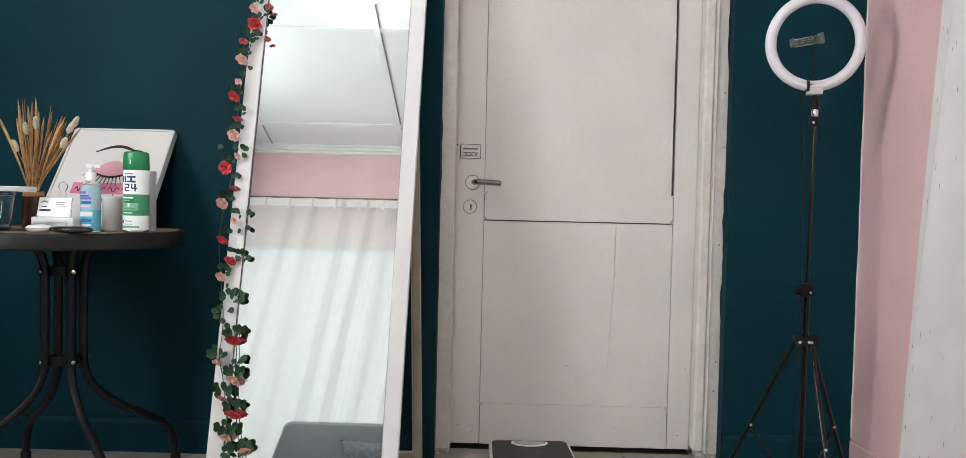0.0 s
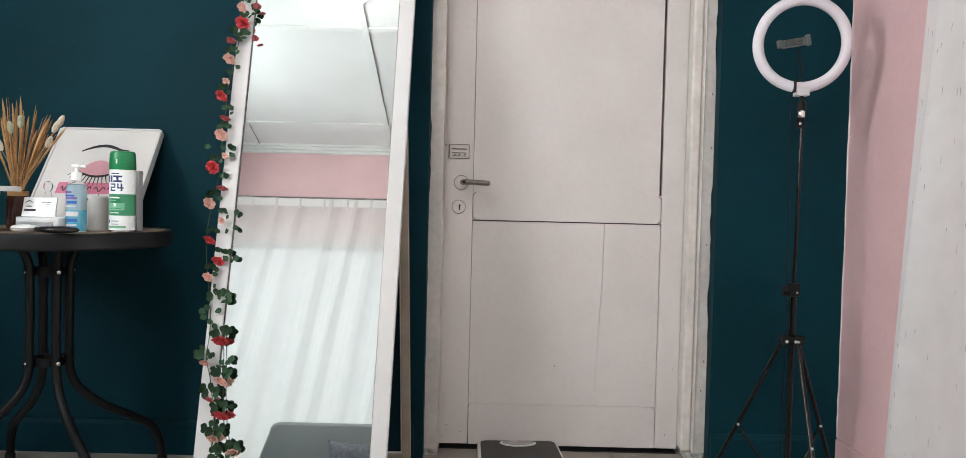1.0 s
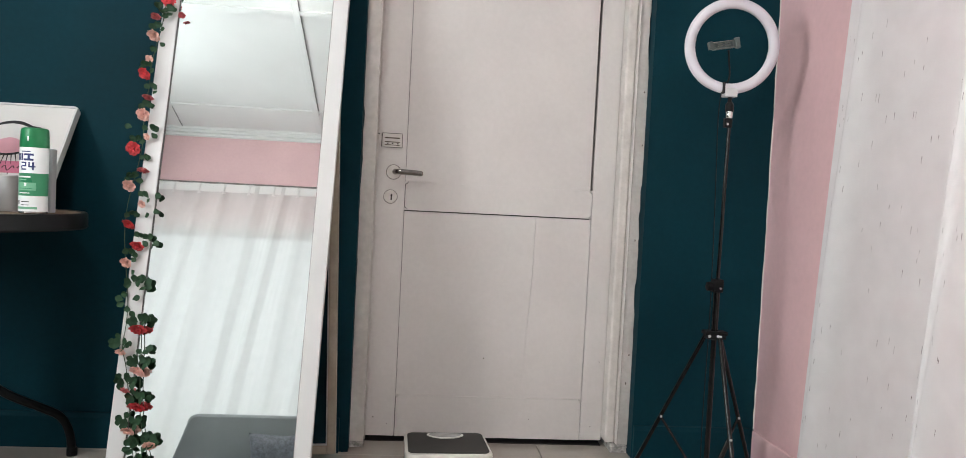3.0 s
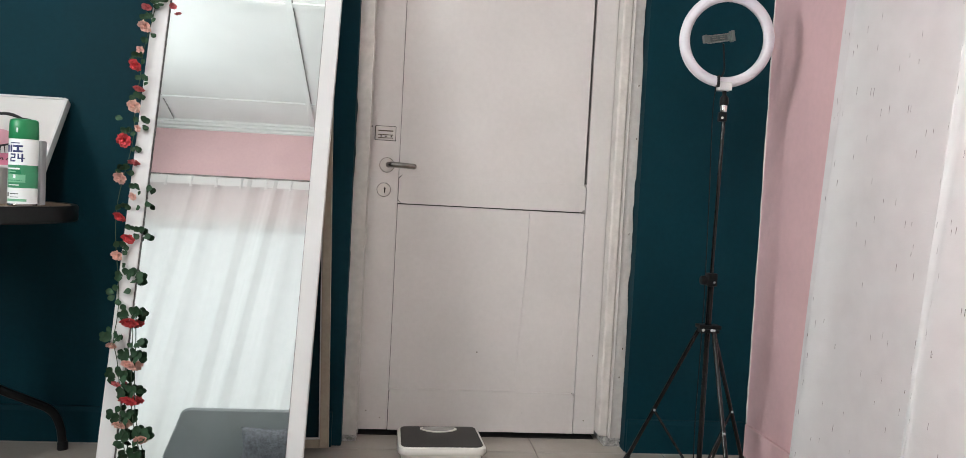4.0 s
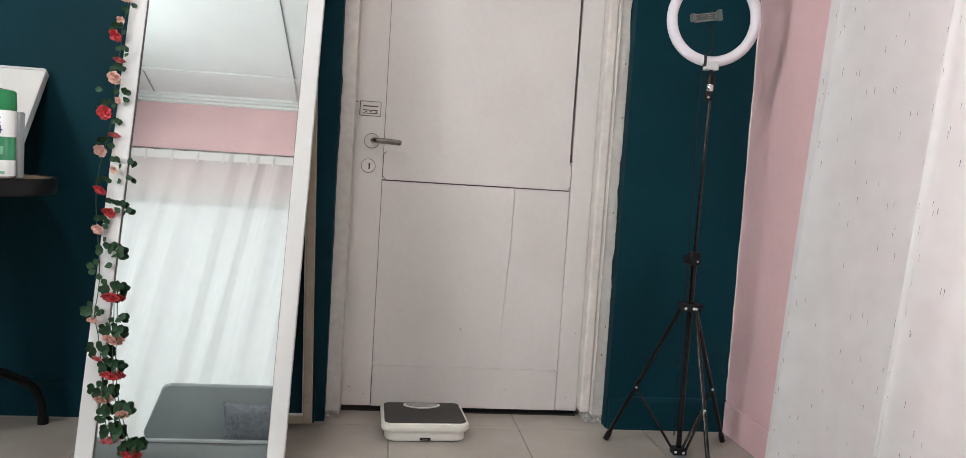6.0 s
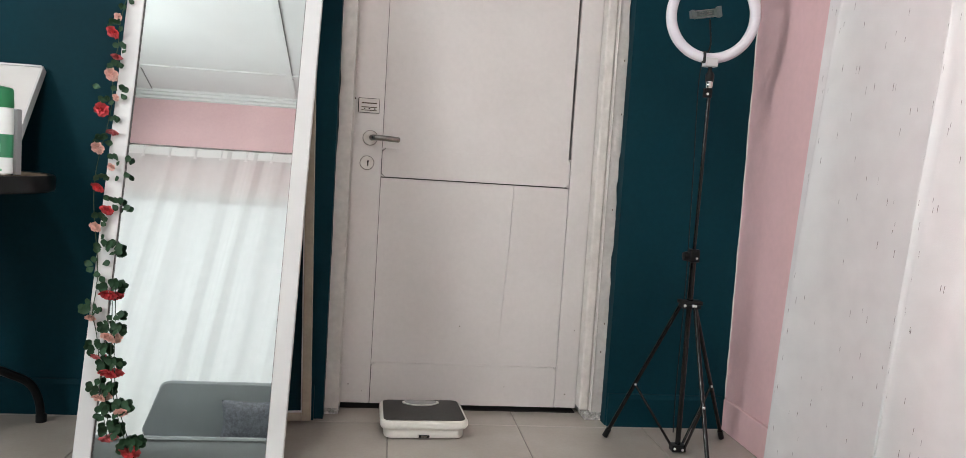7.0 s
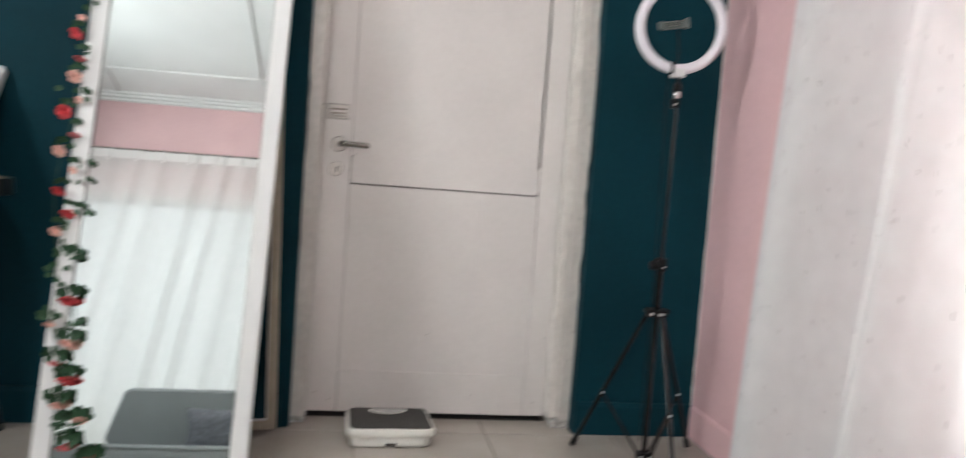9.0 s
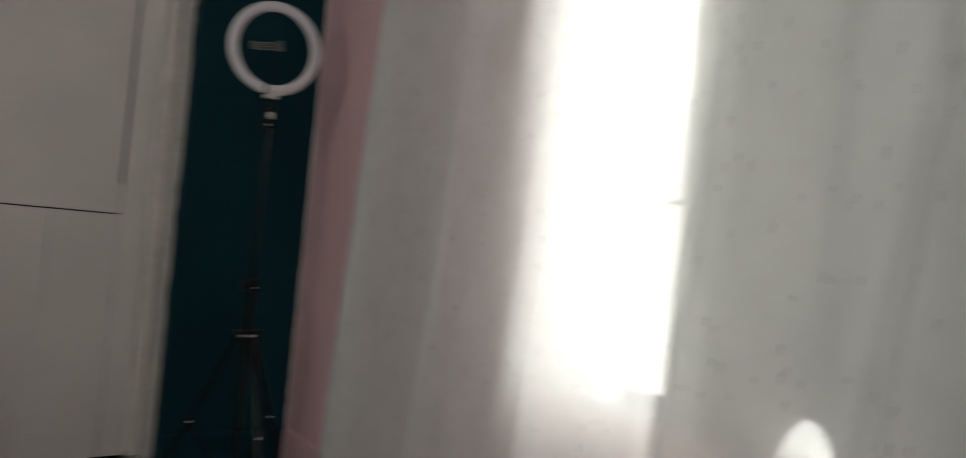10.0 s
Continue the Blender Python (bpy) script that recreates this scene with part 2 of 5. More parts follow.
structure("wall_north", holed(bmesh.new(), 0, LEFT_X - 0.22, RIGHT_X, (OPEN_L, OPEN_R, 0, OPEN_T), WALL_Y, WALL_Y + 0.24, CEIL_Z), TEAL, "deep teal painted plaster wall round the door", "wall")
structure("wall_east", holed(bmesh.new(), 1, BACK_Y - 0.22, WALL_Y + 0.24, WIN_R, RIGHT_X, RIGHT_X + 0.20, CEIL_Z), PINK, "dusty pink painted plaster wall with a window", "wall")
structure("wall_south", holed(bmesh.new(), 0, LEFT_X - 0.22, RIGHT_X, WIN_B, BACK_Y - 0.22, BACK_Y, CEIL_Z), PINK, "dusty pink painted wall behind the sofa", "wall")
# west wall is out of view; dark teal chosen to cut bounced light
structure("wall_west", holed(bmesh.new(), 1, BACK_Y, WALL_Y, WIN_L, LEFT_X - 0.22, LEFT_X, CEIL_Z), TEAL, "unseen west wall with a window, teal to cut bounced light", "wall")
structure("ceiling", new_box(LEFT_X - 0.22, RIGHT_X + 0.2, BACK_Y - 0.22, WALL_Y + 0.24, CEIL_Z, CEIL_Z + 0.1), CEIL_WHITE, "white boarded ceiling", "ceiling")
# near-black sheet added out of view behind the door; darkens the door gaps
structure("door_gap_blocker", new_box(-0.6, 1.2, WALL_Y + 0.60, WALL_Y + 0.70, 0, 2.4), DARK, "added black sheet behind the door that keeps its gaps dark", "wall")
bm = bmesh.new()
for x in (-1.83, -0.77, 0.43):
    box(bm, x - 0.02, x + 0.02, BACK_Y, WALL_Y, CEIL_Z - 0.010, CEIL_Z, 0.003)
for y in (-0.70, 0.48, 1.66):
    for x0, x1 in ((LEFT_X, -1.85), (-1.81, -0.79), (-0.75, 0.41), (0.45, RIGHT_X)):
        box(bm, x0, x1, y - 0.02, y + 0.02, CEIL_Z - 0.010, CEIL_Z, 0.003)
ceil_trim = structure("ceiling_trim", bm, CEIL_WHITE, "white cover strips over ceiling board joints", "trim")
JOINT = material("grey_open_joint", (0.14, 0.14, 0.14), 0.9, var=0.2)
part("open_joint", new_box(-0.7498, -0.7455, BACK_Y + 0.36, WALL_Y - 0.1, CEIL_Z - 0.0065, CEIL_Z - 0.0002), JOINT, ceil_trim, "dark open joint beside a strip", smooth=0)
part("open_joint", new_box(-1.8098, -1.8062, BACK_Y + 0.07, -0.68, CEIL_Z - 0.0065, CEIL_Z - 0.0002), JOINT, ceil_trim, smooth=0)
bm = bmesh.new()
for k, (d, h) in enumerate(((0.070, 0.018), (0.050, 0.036), (0.022, 0.052))):
    top, bot = CEIL_Z - (0, 0.018, 0.036)[k], CEIL_Z - h
    box(bm, LEFT_X, RIGHT_X, BACK_Y, BACK_Y + d, bot, top)
    box(bm, LEFT_X, RIGHT_X, WALL_Y - d, WALL_Y, bot, top)
    box(bm, RIGHT_X - d, RIGHT_X, BACK_Y + d, WALL_Y - d, bot, top)
    box(bm, LEFT_X, LEFT_X + d, BACK_Y + d, WALL_Y - d, bot, top)
structure("cornice", bm, CEIL_WHITE, "white moulded cornice along the ceiling", "trim")


def skirting(bm, x0, x1):
    """Skirting with a chamfered top, in front of the north wall."""
    sec = ((0, 0), (-0.015, 0), (-0.015, 0.098), (-0.010, 0.112), (0, 0.114))
    a = [bm.verts.new((x0, WALL_Y + y, z)) for y, z in sec]
    b = [bm.verts.new((x1, WALL_Y + y, z)) for y, z in sec]
    for k in range(len(sec)):
        n = (k + 1) % len(sec)
        bm.faces.new((a[k], a[n], b[n], b[k]))
    bm.faces.new(a[::-1])
    bm.faces.new(b)
    bmesh.ops.recalc_face_normals(bm, faces=bm.faces)


bm = bmesh.new()
skirting(bm, LEFT_X, OPEN_L - 0.03)
skirting(bm, OPEN_R + 0.004, RIGHT_X - 0.016)
structure("baseboard", bm, TEAL, "teal painted skirting board", "baseboard")
structure("baseboard_east", new_box(RIGHT_X - 0.014, RIGHT_X, BACK_Y, WALL_Y - 0.016, 0, 0.11, 0.004), PINK, "pink painted skirting board", "baseboard")

# ---- door and its frame ----


def ragged_strip(x_in, x_out, y0, y1, z0, z1, seed, wobble=0.0035, step=0.03):
    """A casing whose outer edge is uneven, where old paint laps over the wall."""
    rnd = random.Random(seed)
    bm = bmesh.new()
    rows, n = [], int((z1 - z0) / step)
    drift = 0.0
    for k in range(n + 1):
        z = z0 + (z1 - z0) * k / n
        drift = 0.7 * drift + rnd.uniform(-1, 1) * wobble
        xo = x_out + drift * (1.8 if z < 0.25 else 1)
        rows.append([bm.verts.new(p) for p in ((x_in, y1, z), (x_in, y0, z), (xo, y0 + 0.002, z), (xo + 0.001, y1, z))])
    for a, b in zip(rows, rows[1:]):
        for k in range(4):
            bm.faces.new((a[k], a[(k + 1) % 4], b[(k + 1) % 4], b[k]))
    bm.faces.new(rows[0])
    bm.faces.new(rows[-1][::-1])
    bmesh.ops.recalc_face_normals(bm, faces=bm.faces)
    return bm


frame_ob = tagged(new("door_frame"), "white painted door frame with chipped edges and worn foot", "door frame", kind="structure")
part("jamb", ragged_strip(-0.150, OPEN_L - 0.002, 2.618, 2.80, 0.022, OPEN_T, 3), FRAME_WHITE, frame_ob, smooth=0)
part("jamb", ragged_strip(0.716, OPEN_R, 2.618, 2.80, 0.030, OPEN_T, 5), FRAME_WHITE, frame_ob, smooth=0)
part("door_stop", new_box(0.6818, 0.7155, 2.634, 2.80, 0.03, OPEN_T - 0.04, 0.007, 3), FRAME_WHITE, frame_ob, smooth=0)
part("rebate", new_box(-0.1498, -0.1473, DOOR_Y - 0.010, DOOR_Y + 0.03, 0.022, 2.06), FRAME_WHITE, frame_ob, smooth=0)
part("bead", new_box(0.7165, 0.722, 2.6135, 2.6178, 0.03, OPEN_T - 0.04, 0.002), FRAME_WHITE, frame_ob, smooth=0)
part("head", new_box(-0.1495, 0.6835, 2.618, 2.80, 2.062, OPEN_T, 0.004), FRAME_WHITE, frame_ob, smooth=0)


def rough_foot(x0, x1, seed, h):
    bm = new_box(x0, x1, 2.622, 2.79, 0.0, h)
    bmesh.ops.subdivide_edges(bm, edges=bm.edges, cuts=5, use_grid_fill=True)
    rnd = random.Random(seed)
    for w in bm.verts:
        if w.co.z > 0.001:
            w.co += Vector((rnd.uniform(-1, 1), rnd.uniform(-1, 0.4), rnd.uniform(-1, 0.3))) * 0.003
    return bm


part("worn_foot", rough_foot(OPEN_L - 0.004, -0.150, 1, 0.024), CONCRETE, frame_ob, "crumbling plaster foot", smooth=0)
part("worn_foot", rough_foot(0.700, OPEN_R, 2, 0.032), CONCRETE, frame_ob, "crumbling plaster foot", smooth=0)

LEAF = (-0.147, 0.681, 0.020, 2.055)
door = tagged(new("door_1"), "closed white painted panel door with cracked joints and lever handle", "door", kind="structure")
PL, PR = -0.041, 0.596          # panels between the stiles
RAIL_B, RAIL_M0, RAIL_M1 = 0.163, 0.803, 0.900


def rail_outline(x0, x1, z0, z1, c, left=True, right=True, low=True):
    """A rail with its nicked, scribed corners."""
    out = []
    if low:
        out += [(x0, z0 + c), (x0 + (c if left else 0), z0), (x1 - (c if right else 0), z0), (x1, z0 + c)]
    else:
        out += [(x0, z0), (x1, z0)]
    out += [(x1, z1 - c), (x1 - (c if right else 0), z1), (x0 + (c if left else 0), z1), (x0, z1 - c)]
    return out


door_y = Matrix.Translation((0, DOOR_Y + 0.04, 0))
GAP = 0.0024
part("stile", new_box(LEAF[0], PL - 0.006 - GAP, DOOR_Y, DOOR_Y + 0.04, LEAF[2], LEAF[3], 0.0015), DOOR_WHITE, door, smooth=0)
part("stile", new_box(PR + 0.006 + GAP, LEAF[1], DOOR_Y, DOOR_Y + 0.04, LEAF[2], LEAF[3], 0.0015), DOOR_WHITE, door, smooth=0)
part("rail", prism(rail_outline(PL - 0.006, PR + 0.006, RAIL_M0, RAIL_M1, 0.012), 0.0400, m=door_y), DOOR_WHITE, door, "white lock rail with nicked corners", smooth=0)
part("rail", prism(rail_outline(PL - 0.006, PR + 0.006, LEAF[2], RAIL_B, 0.010, low=False), 0.0400, m=door_y), DOOR_WHITE, door, smooth=0)
part("rail", new_box(PL - 0.006, PR + 0.006, DOOR_Y, DOOR_Y + 0.04, 1.92, LEAF[3], 0.0015), DOOR_WHITE, door, smooth=0)
CR0, CR1 = 0.409, 0.405         # a crack that runs down the lower panel
part("panel", new_box(PL - 0.0068, PR - 0.0005, DOOR_Y + 0.0035, DOOR_Y + 0.030, RAIL_M1 + 0.0003, 1.918), DOOR_WHITE, door, smooth=0)
bm = bmesh.new()
outline = [(PL - 0.0068, RAIL_B + 0.0003), (CR1 - 0.016, RAIL_B + 0.0003), (CR1 - 0.014, 0.26), (CR1 - 0.008, 0.42), (CR0 - 0.003, 0.60), (CR0 - 0.0006, RAIL_M0 - 0.0042), (PL - 0.0068, RAIL_M0 - 0.0042)]
prism(outline, 0.026, bm, Matrix.Translation((0, DOOR_Y + 0.030, 0)))
part("panel", bm, DOOR_WHITE, door, "white lower panel with a split", smooth=0)
outline = [(CR1 - 0.0158, RAIL_B + 0.0003), (PR + 0.0066, RAIL_B + 0.0003), (PR + 0.0066, RAIL_M0 - 0.0042), (CR0 + 0.0008, RAIL_M0 - 0.0042), (CR0 - 0.0014, 0.60), (CR1 - 0.0068, 0.42), (CR1 - 0.0134, 0.26)]
part("panel", prism(outline, 0.026, m=Matrix.Translation((0, DOOR_Y + 0.030, 0))), DOOR_WHITE, door, smooth=0)
for cx, sx in ((PL - 0.006, 1), (PR + 0.006, -1)):
    for cz, sz, c in ((RAIL_M1, 1, 0.012), (RAIL_M0, -1, 0.012), (RAIL_B, 1, 0.010)):
        g = 0.0030
        tri = [(cx - sx * 0.0016, cz + sz * 0.0), (cx - sx * 0.0016, cz - sz * (c - g)), (cx + sx * (c - g), cz + sz * 0.0)]
        part("corner_fillet", prism(tri, 0.0385, m=door_y), DOOR_WHITE, door, smooth=0)
part("backing", new_box(LEAF[0] + 0.01, LEAF[1] - 0.01, DOOR_Y + 0.0405, DOOR_Y + 0.046, LEAF[2] + 0.005, LEAF[3] - 0.01), DARK, door, smooth=0)
part("shrinkage_gap", new_box(PR + 0.0006, PR + 0.0072, DOOR_Y + 0.0375, DOOR_Y + 0.0395, RAIL_M1, 1.918), DARK, door, smooth=0)

# near-black strip laid on the floor as painted shade under the door leaf
structure("threshold", new_box(-0.148, 0.682, DOOR_Y + 0.003, DOOR_Y + 0.30, 0.0005, 0.0030), DARK, "added dark strip on the floor, shade under the door", "threshold")

# lever handle, escutcheon and bolt
HX, HZ = -0.084, 0.930
turn_y = Matrix.Rotation(radians(90), 4, "X")


def disc_on_door(x, z, r, h, seg=32):
    return lathe([(0, 0), (r, 0), (r, h * 0.6), (r - h * 0.5, h), (0, h)], seg, m=Matrix.Translation((x, DOOR_Y - 0.0006, z)) @ turn_y)


handle = part("handle", disc_on_door(HX - 0.006, HZ, 0.025, 0.006), FRAME_WHITE, door, "round painted rose with worn steel lever")
part("ring", tube([(HX - 0.006 + 0.0245 * math.cos(a), DOOR_Y - 0.005, HZ + 0.0245 * math.sin(a)) for a in np.linspace(0, 2 * math.pi, 28, endpoint=False)], 0.0012, 6, closed=True), NICKEL, handle)
part("lever", tube(smooth_path([(HX, DOOR_Y - 0.005, HZ), (HX, DOOR_Y - 0.035, HZ + 0.001), (HX + 0.012, DOOR_Y - 0.047, HZ + 0.001), (HX + 0.045, DOOR_Y - 0.049, HZ), (HX + 0.088, DOOR_Y - 0.047, HZ - 0.002)], 6), 0.0094, 14), NICKEL, handle, "worn steel lever")
part("lever_end", lathe([(0, 0), (0.006, 0.001), (0.0088, 0.005), (0.0088, 0.006), (0, 0.006)], 14, m=Matrix.Translation((HX + 0.094, DOOR_Y - 0.0468, HZ - 0.002)) @ Matrix.Rotation(radians(-90), 4, "Y")), NICKEL, handle)
keyplate = part("escutcheon", disc_on_door(HX - 0.013, HZ - 0.084, 0.0235, 0.004), FRAME_WHITE, door)
part("rim", tube([(HX - 0.013 + 0.023 * math.cos(a), DOOR_Y - 0.0030, HZ - 0.084 + 0.023 * math.sin(a)) for a in np.linspace(0, 2 * math.pi, 28, endpoint=False)], 0.0011, 6, closed=True), NICKEL, keyplate)
bm = disc_on_door(HX - 0.010, HZ - 0.079, 0.0046, 0.0052, 14)
box(bm, HX - 0.0122, HX - 0.0078, DOOR_Y - 0.0060, DOOR_Y - 0.001, HZ - 0.095, HZ - 0.080)
part("keyhole", bm, DARK, keyplate, smooth=0)
bolt = part("bolt_plate", new_box(HX - 0.049, HX + 0.018, DOOR_Y - 0.005, DOOR_Y - 0.0006, HZ + 0.084, HZ + 0.130, 0.0015), FRAME_WHITE, door, "painted-over slide bolt plate")
part("edge", new_box(HX - 0.0515, HX - 0.0492, DOOR_Y - 0.006, DOOR_Y - 0.0006, HZ + 0.084, HZ + 0.130), DARK, bolt, smooth=0)
for z0, z1 in ((0.113, 0.117), (0.100, 0.103), (0.090, 0.0925)):
    part("slot", new_box(HX - 0.040, HX + 0.010, DOOR_Y - 0.0064, DOOR_Y - 0.0048, HZ + z0, HZ + z1), BACKING, bolt, smooth=0)
for x in (-0.030, -0.014, 0.004):
    part("screw", disc_on_door(HX + x, HZ + 0.0965, 0.003, 0.0066, 10), DARK, bolt, smooth=0)
for z in (0.0825, 0.1302):
    part("edge", new_box(HX - 0.049, HX + 0.018, DOOR_Y - 0.0045, DOOR_Y - 0.0006, HZ + z, HZ + z + 0.0013), DARK, bolt, smooth=0)
part("edge", new_box(HX + 0.0182, HX + 0.0196, DOOR_Y - 0.0045, DOOR_Y - 0.0006, HZ + 0.0825, HZ + 0.130), DARK, bolt, smooth=0)
part("screw", disc_on_door(HX - 0.0615, HZ + 0.128, 0.0026, 0.002, 10), DARK, door, smooth=0)
for x, z, r in ((-0.123, 0.085, 0.0022), (-0.075, 0.062, 0.0016), (0.640, 0.068, 0.002), (0.250, 0.300, 0.0022), (0.660, 0.30, 0.0016), (0.42, 0.09, 0.0014)):
    part("chip", disc_on_door(x, z, r, 0.0010, 8), BACKING, door, smooth=0)
for x, z in ((0.742, 0.735), (0.744, 0.34), (0.738, 0.24), (0.745, 1.24), (0.748, 1.06)):
    part("chip", new_box(x, x + 0.0025, 2.6160, 2.619, z, z + 0.006), BACKING, frame_ob, smooth=0)

part("paint_edge", ragged_strip(RIGHT_X - 0.0003, RIGHT_X - 0.0030, WALL_Y - 0.0022, WALL_Y - 0.0004, 0.11, 2.6, 9, wobble=0.0012), FRAME_WHITE, bpy.data.objects["wall_north"], smooth=0)

# ---- white leaning mirror ----
LEAN = 12.0
MW, MH, MB = 0.541, 1.955, 0.046     # width, height, frame breadth
mirror_m = Matrix.Translation((-0.5385, 2.128, 0.003)) @ Matrix.Rotation(radians(-LEAN), 4, "X") @ Matrix.Rotation(radians(1.05), 4, "Y")
mirror = thing("standing_mirror", "tall white framed mirror leaning against the teal wall", "mirror", mirror_m)
h2 = MW / 2
part("frame_side", new_box(-h2, -h2 + MB, 0, 0.028, 0, MH, 0.002), WHITE_LACQUER, mirror, smooth=0)
part("frame_side", new_box(h2 - MB, h2, 0, 0.028, 0, MH, 0.002), WHITE_LACQUER, mirror, smooth=0)
part("frame_rail", new_box(-h2 + MB + 0.0003, h2 - MB - 0.0003, 0, 0.028, 0, 0.016, 0.002), WHITE_LACQUER, mirror, smooth=0)
part("frame_rail", new_box(-h2 + MB + 0.0003, h2 - MB - 0.0003, 0, 0.028, MH - MB, MH, 0.002), WHITE_LACQUER, mirror, smooth=0)
part("glass", new_box(-h2 + MB + 0.002, h2 - MB - 0.002, 0.008, 0.012, 0.018, MH - MB - 0.002), mirror_silver, mirror, "silvered glass", smooth=0)
part("bead", new_box(-h2 + MB + 0.0002, -h2 + MB + 0.0018, 0.003, 0.0078, 0.017, MH - MB), material("dark_grey_bead", (0.10, 0.095, 0.09), 0.5), mirror, smooth=0)
part("backboard", new_box(-h2 + 0.004, h2 - 0.004, 0.0285, 0.032, 0.004, MH - 0.004), BACKING, mirror, smooth=0)

# ---- thin champagne frame behind it ----
gold_m = Matrix.Translation((-0.512, 2.490, 0.0098)) @ Matrix.Rotation(radians(-2.4), 4, "X") @ Matrix.Rotation(radians(1.9), 4, "Y").inverted()
gold = thing("framed_picture", "large thin champagne framed panel standing against the wall", "picture frame", gold_m)
for x0, x1, z0, z1 in ((-0.285, -0.258, 0, 1.22), (0.258, 0.285, 0, 1.22), (-0.2578, 0.2578, 0, 0.027), (-0.2578, 0.2578, 1.193, 1.22)):
    part("frame_bar", new_box(x0, x1, -0.004, 0.018, z0, z1, 0.002), GOLD, gold, smooth=0)
for x0, x1, z0, z1 in ((-0.2578, -0.254, 0.0273, 1.1927), (0.254, 0.2578, 0.0273, 1.1927), (-0.2538, 0.2538, 0.0273, 0.031), (-0.2538, 0.2538, 1.189, 1.1927)):
    part("fillet", new_box(x0, x1, 0.000, 0.010, z0, z1), WHITE_LACQUER, gold, smooth=0)
part("pane", new_box(-0.256, 0.256, 0.0102, 0.014, 0.029, 1.191), DARK_GLASS, gold, smooth=0)

# ---- round bistro table ----
TX, TY, TZ = -1.257, 2.235, 0.757
TABLE_TOP = material("woven_tan_tabletop", (0.30, 0.21, 0.14), 0.6, var=0.25, scale=30, fine=0.45, fine_scale=180, bump=0.4)
table = thing("bistro_table", "round black steel bistro table with woven tan top", "table", pose(TX, TY, 0))
TR = 0.329
part("rim", lathe([(TR - 0.03, TZ - 0.045), (TR - 0.004, TZ - 0.045), (TR, TZ - 0.040), (TR, TZ - 0.006), (TR - 0.004, TZ), (TR - 0.016, TZ), (TR - 0.018, TZ - 0.004), (TR - 0.03, TZ - 0.004), (TR - 0.03, TZ - 0.045)], 72), BLACK_METAL, table)
part("tabletop", lathe([(0, TZ - 0.02), (TR - 0.019, TZ - 0.02), (TR - 0.019, TZ - 0.0015), (0, TZ - 0.0015)], 72), TABLE_TOP, table, "woven tan top")
for k in range(4):
    a = radians(-42 + 90 * k)
    c, s = math.cos(a), math.sin(a)
    path = [(0.165, TZ - 0.035), (0.092, TZ - 0.046), (0.060, TZ - 0.085), (0.053, TZ - 0.16), (0.053, 0.42), (0.056, 0.345), (0.082, 0.285), (0.150, 0.222), (0.240, 0.168), (0.300, 0.128), (0.328, 0.075), (0.338, 0.008)]
    leg = part("leg", tube(smooth_path([(r * c, r * s, z) for r, z in path], 6), 0.0125, 12), BLACK_METAL, table)
    part("foot_cap", lathe([(0, 0), (0.0155, 0), (0.0155, 0.022), (0.0135, 0.026), (0, 0.026)], 14, m=Matrix.Translation((0.338 * c, 0.338 * s, 0.0))), BLACK_PLASTIC, leg)
    for z in (0.635, 0.375):
        part("bolt", lathe([(0, 0), (0.006, 0.001), (0.007, 0.004), (0.007, 0.006), (0, 0.006)], 10, m=Matrix.Translation((0.070 * c, 0.070 * s, z)) @ Matrix.Rotation(a, 4, "Z") @ Matrix.Rotation(radians(-90), 4, "Y")), NICKEL, leg)
for z in (0.635, 0.375):
    part("brace_ring", lathe([(0.036, z - 0.013), (0.0405, z - 0.013), (0.0405, z + 0.013), (0.036, z + 0.013), (0.036, z - 0.013)], 36), BLACK_METAL, table)

# ---- ring light on its tripod ----
RX, RY = 0.920, 2.315
lightstand = thing("ring_light", "white ring light with phone clip on a black tripod", "ring light", pose(RX, RY, 0))
RC = 1.353
ring_m = Matrix.Translation((0, 0, RC)) @ Matrix.Rotation(radians(4), 4, "X") @ Matrix.Rotation(radians(-6), 4, "Z")


def ring_section(sec, seg=72):
    bm = bmesh.new()
    loops = [[bm.verts.new(ring_m @ Vector(((r) * math.cos(2 * math.pi * k / seg), y, r * math.sin(2 * math.pi * k / seg)))) for r, y in sec] for k in range(seg)]
    n = len(sec)
    for k in range(seg):
        a, b = loops[k], loops[(k + 1) % seg]
        for j in range(n):
            bm.faces.new((a[j], a[(j + 1) % n], b[(j + 1) % n], b[j]))
    bmesh.ops.recalc_face_normals(bm, faces=bm.faces)
    return bm


arc = [(0.127 + 0.0155 * math.cos(t), -0.014 * math.sin(t)) for t in np.linspace(0, math.pi, 12)]
ring = part("ring", ring_section(arc), RING_WHITE, lightstand, "milky white diffuser ring", smooth=60)
part("shell", ring_section([(0.111, 0.0004), (0.143, 0.0004), (0.141, 0.012), (0.113, 0.012)]), WHITE_LACQUER, lightstand, smooth=30)
part("block", new_box(-0.020, 0.020, -0.018, 0.016, RC - 0.154, RC - 0.128, 0.003), WHITE_LACQUER, lightstand, smooth=0)
part("seam", new_box(-0.0226, -0.0204, -0.0182, 0.0, RC - 0.145, RC - 0.110), BLACK_PLASTIC, lightstand, smooth=0)
part("swivel", tube([(0.003, 0, RC - 0.154), (0.003, 0, RC - 0.172)], 0.006, 12), BLACK_PLASTIC, lightstand)
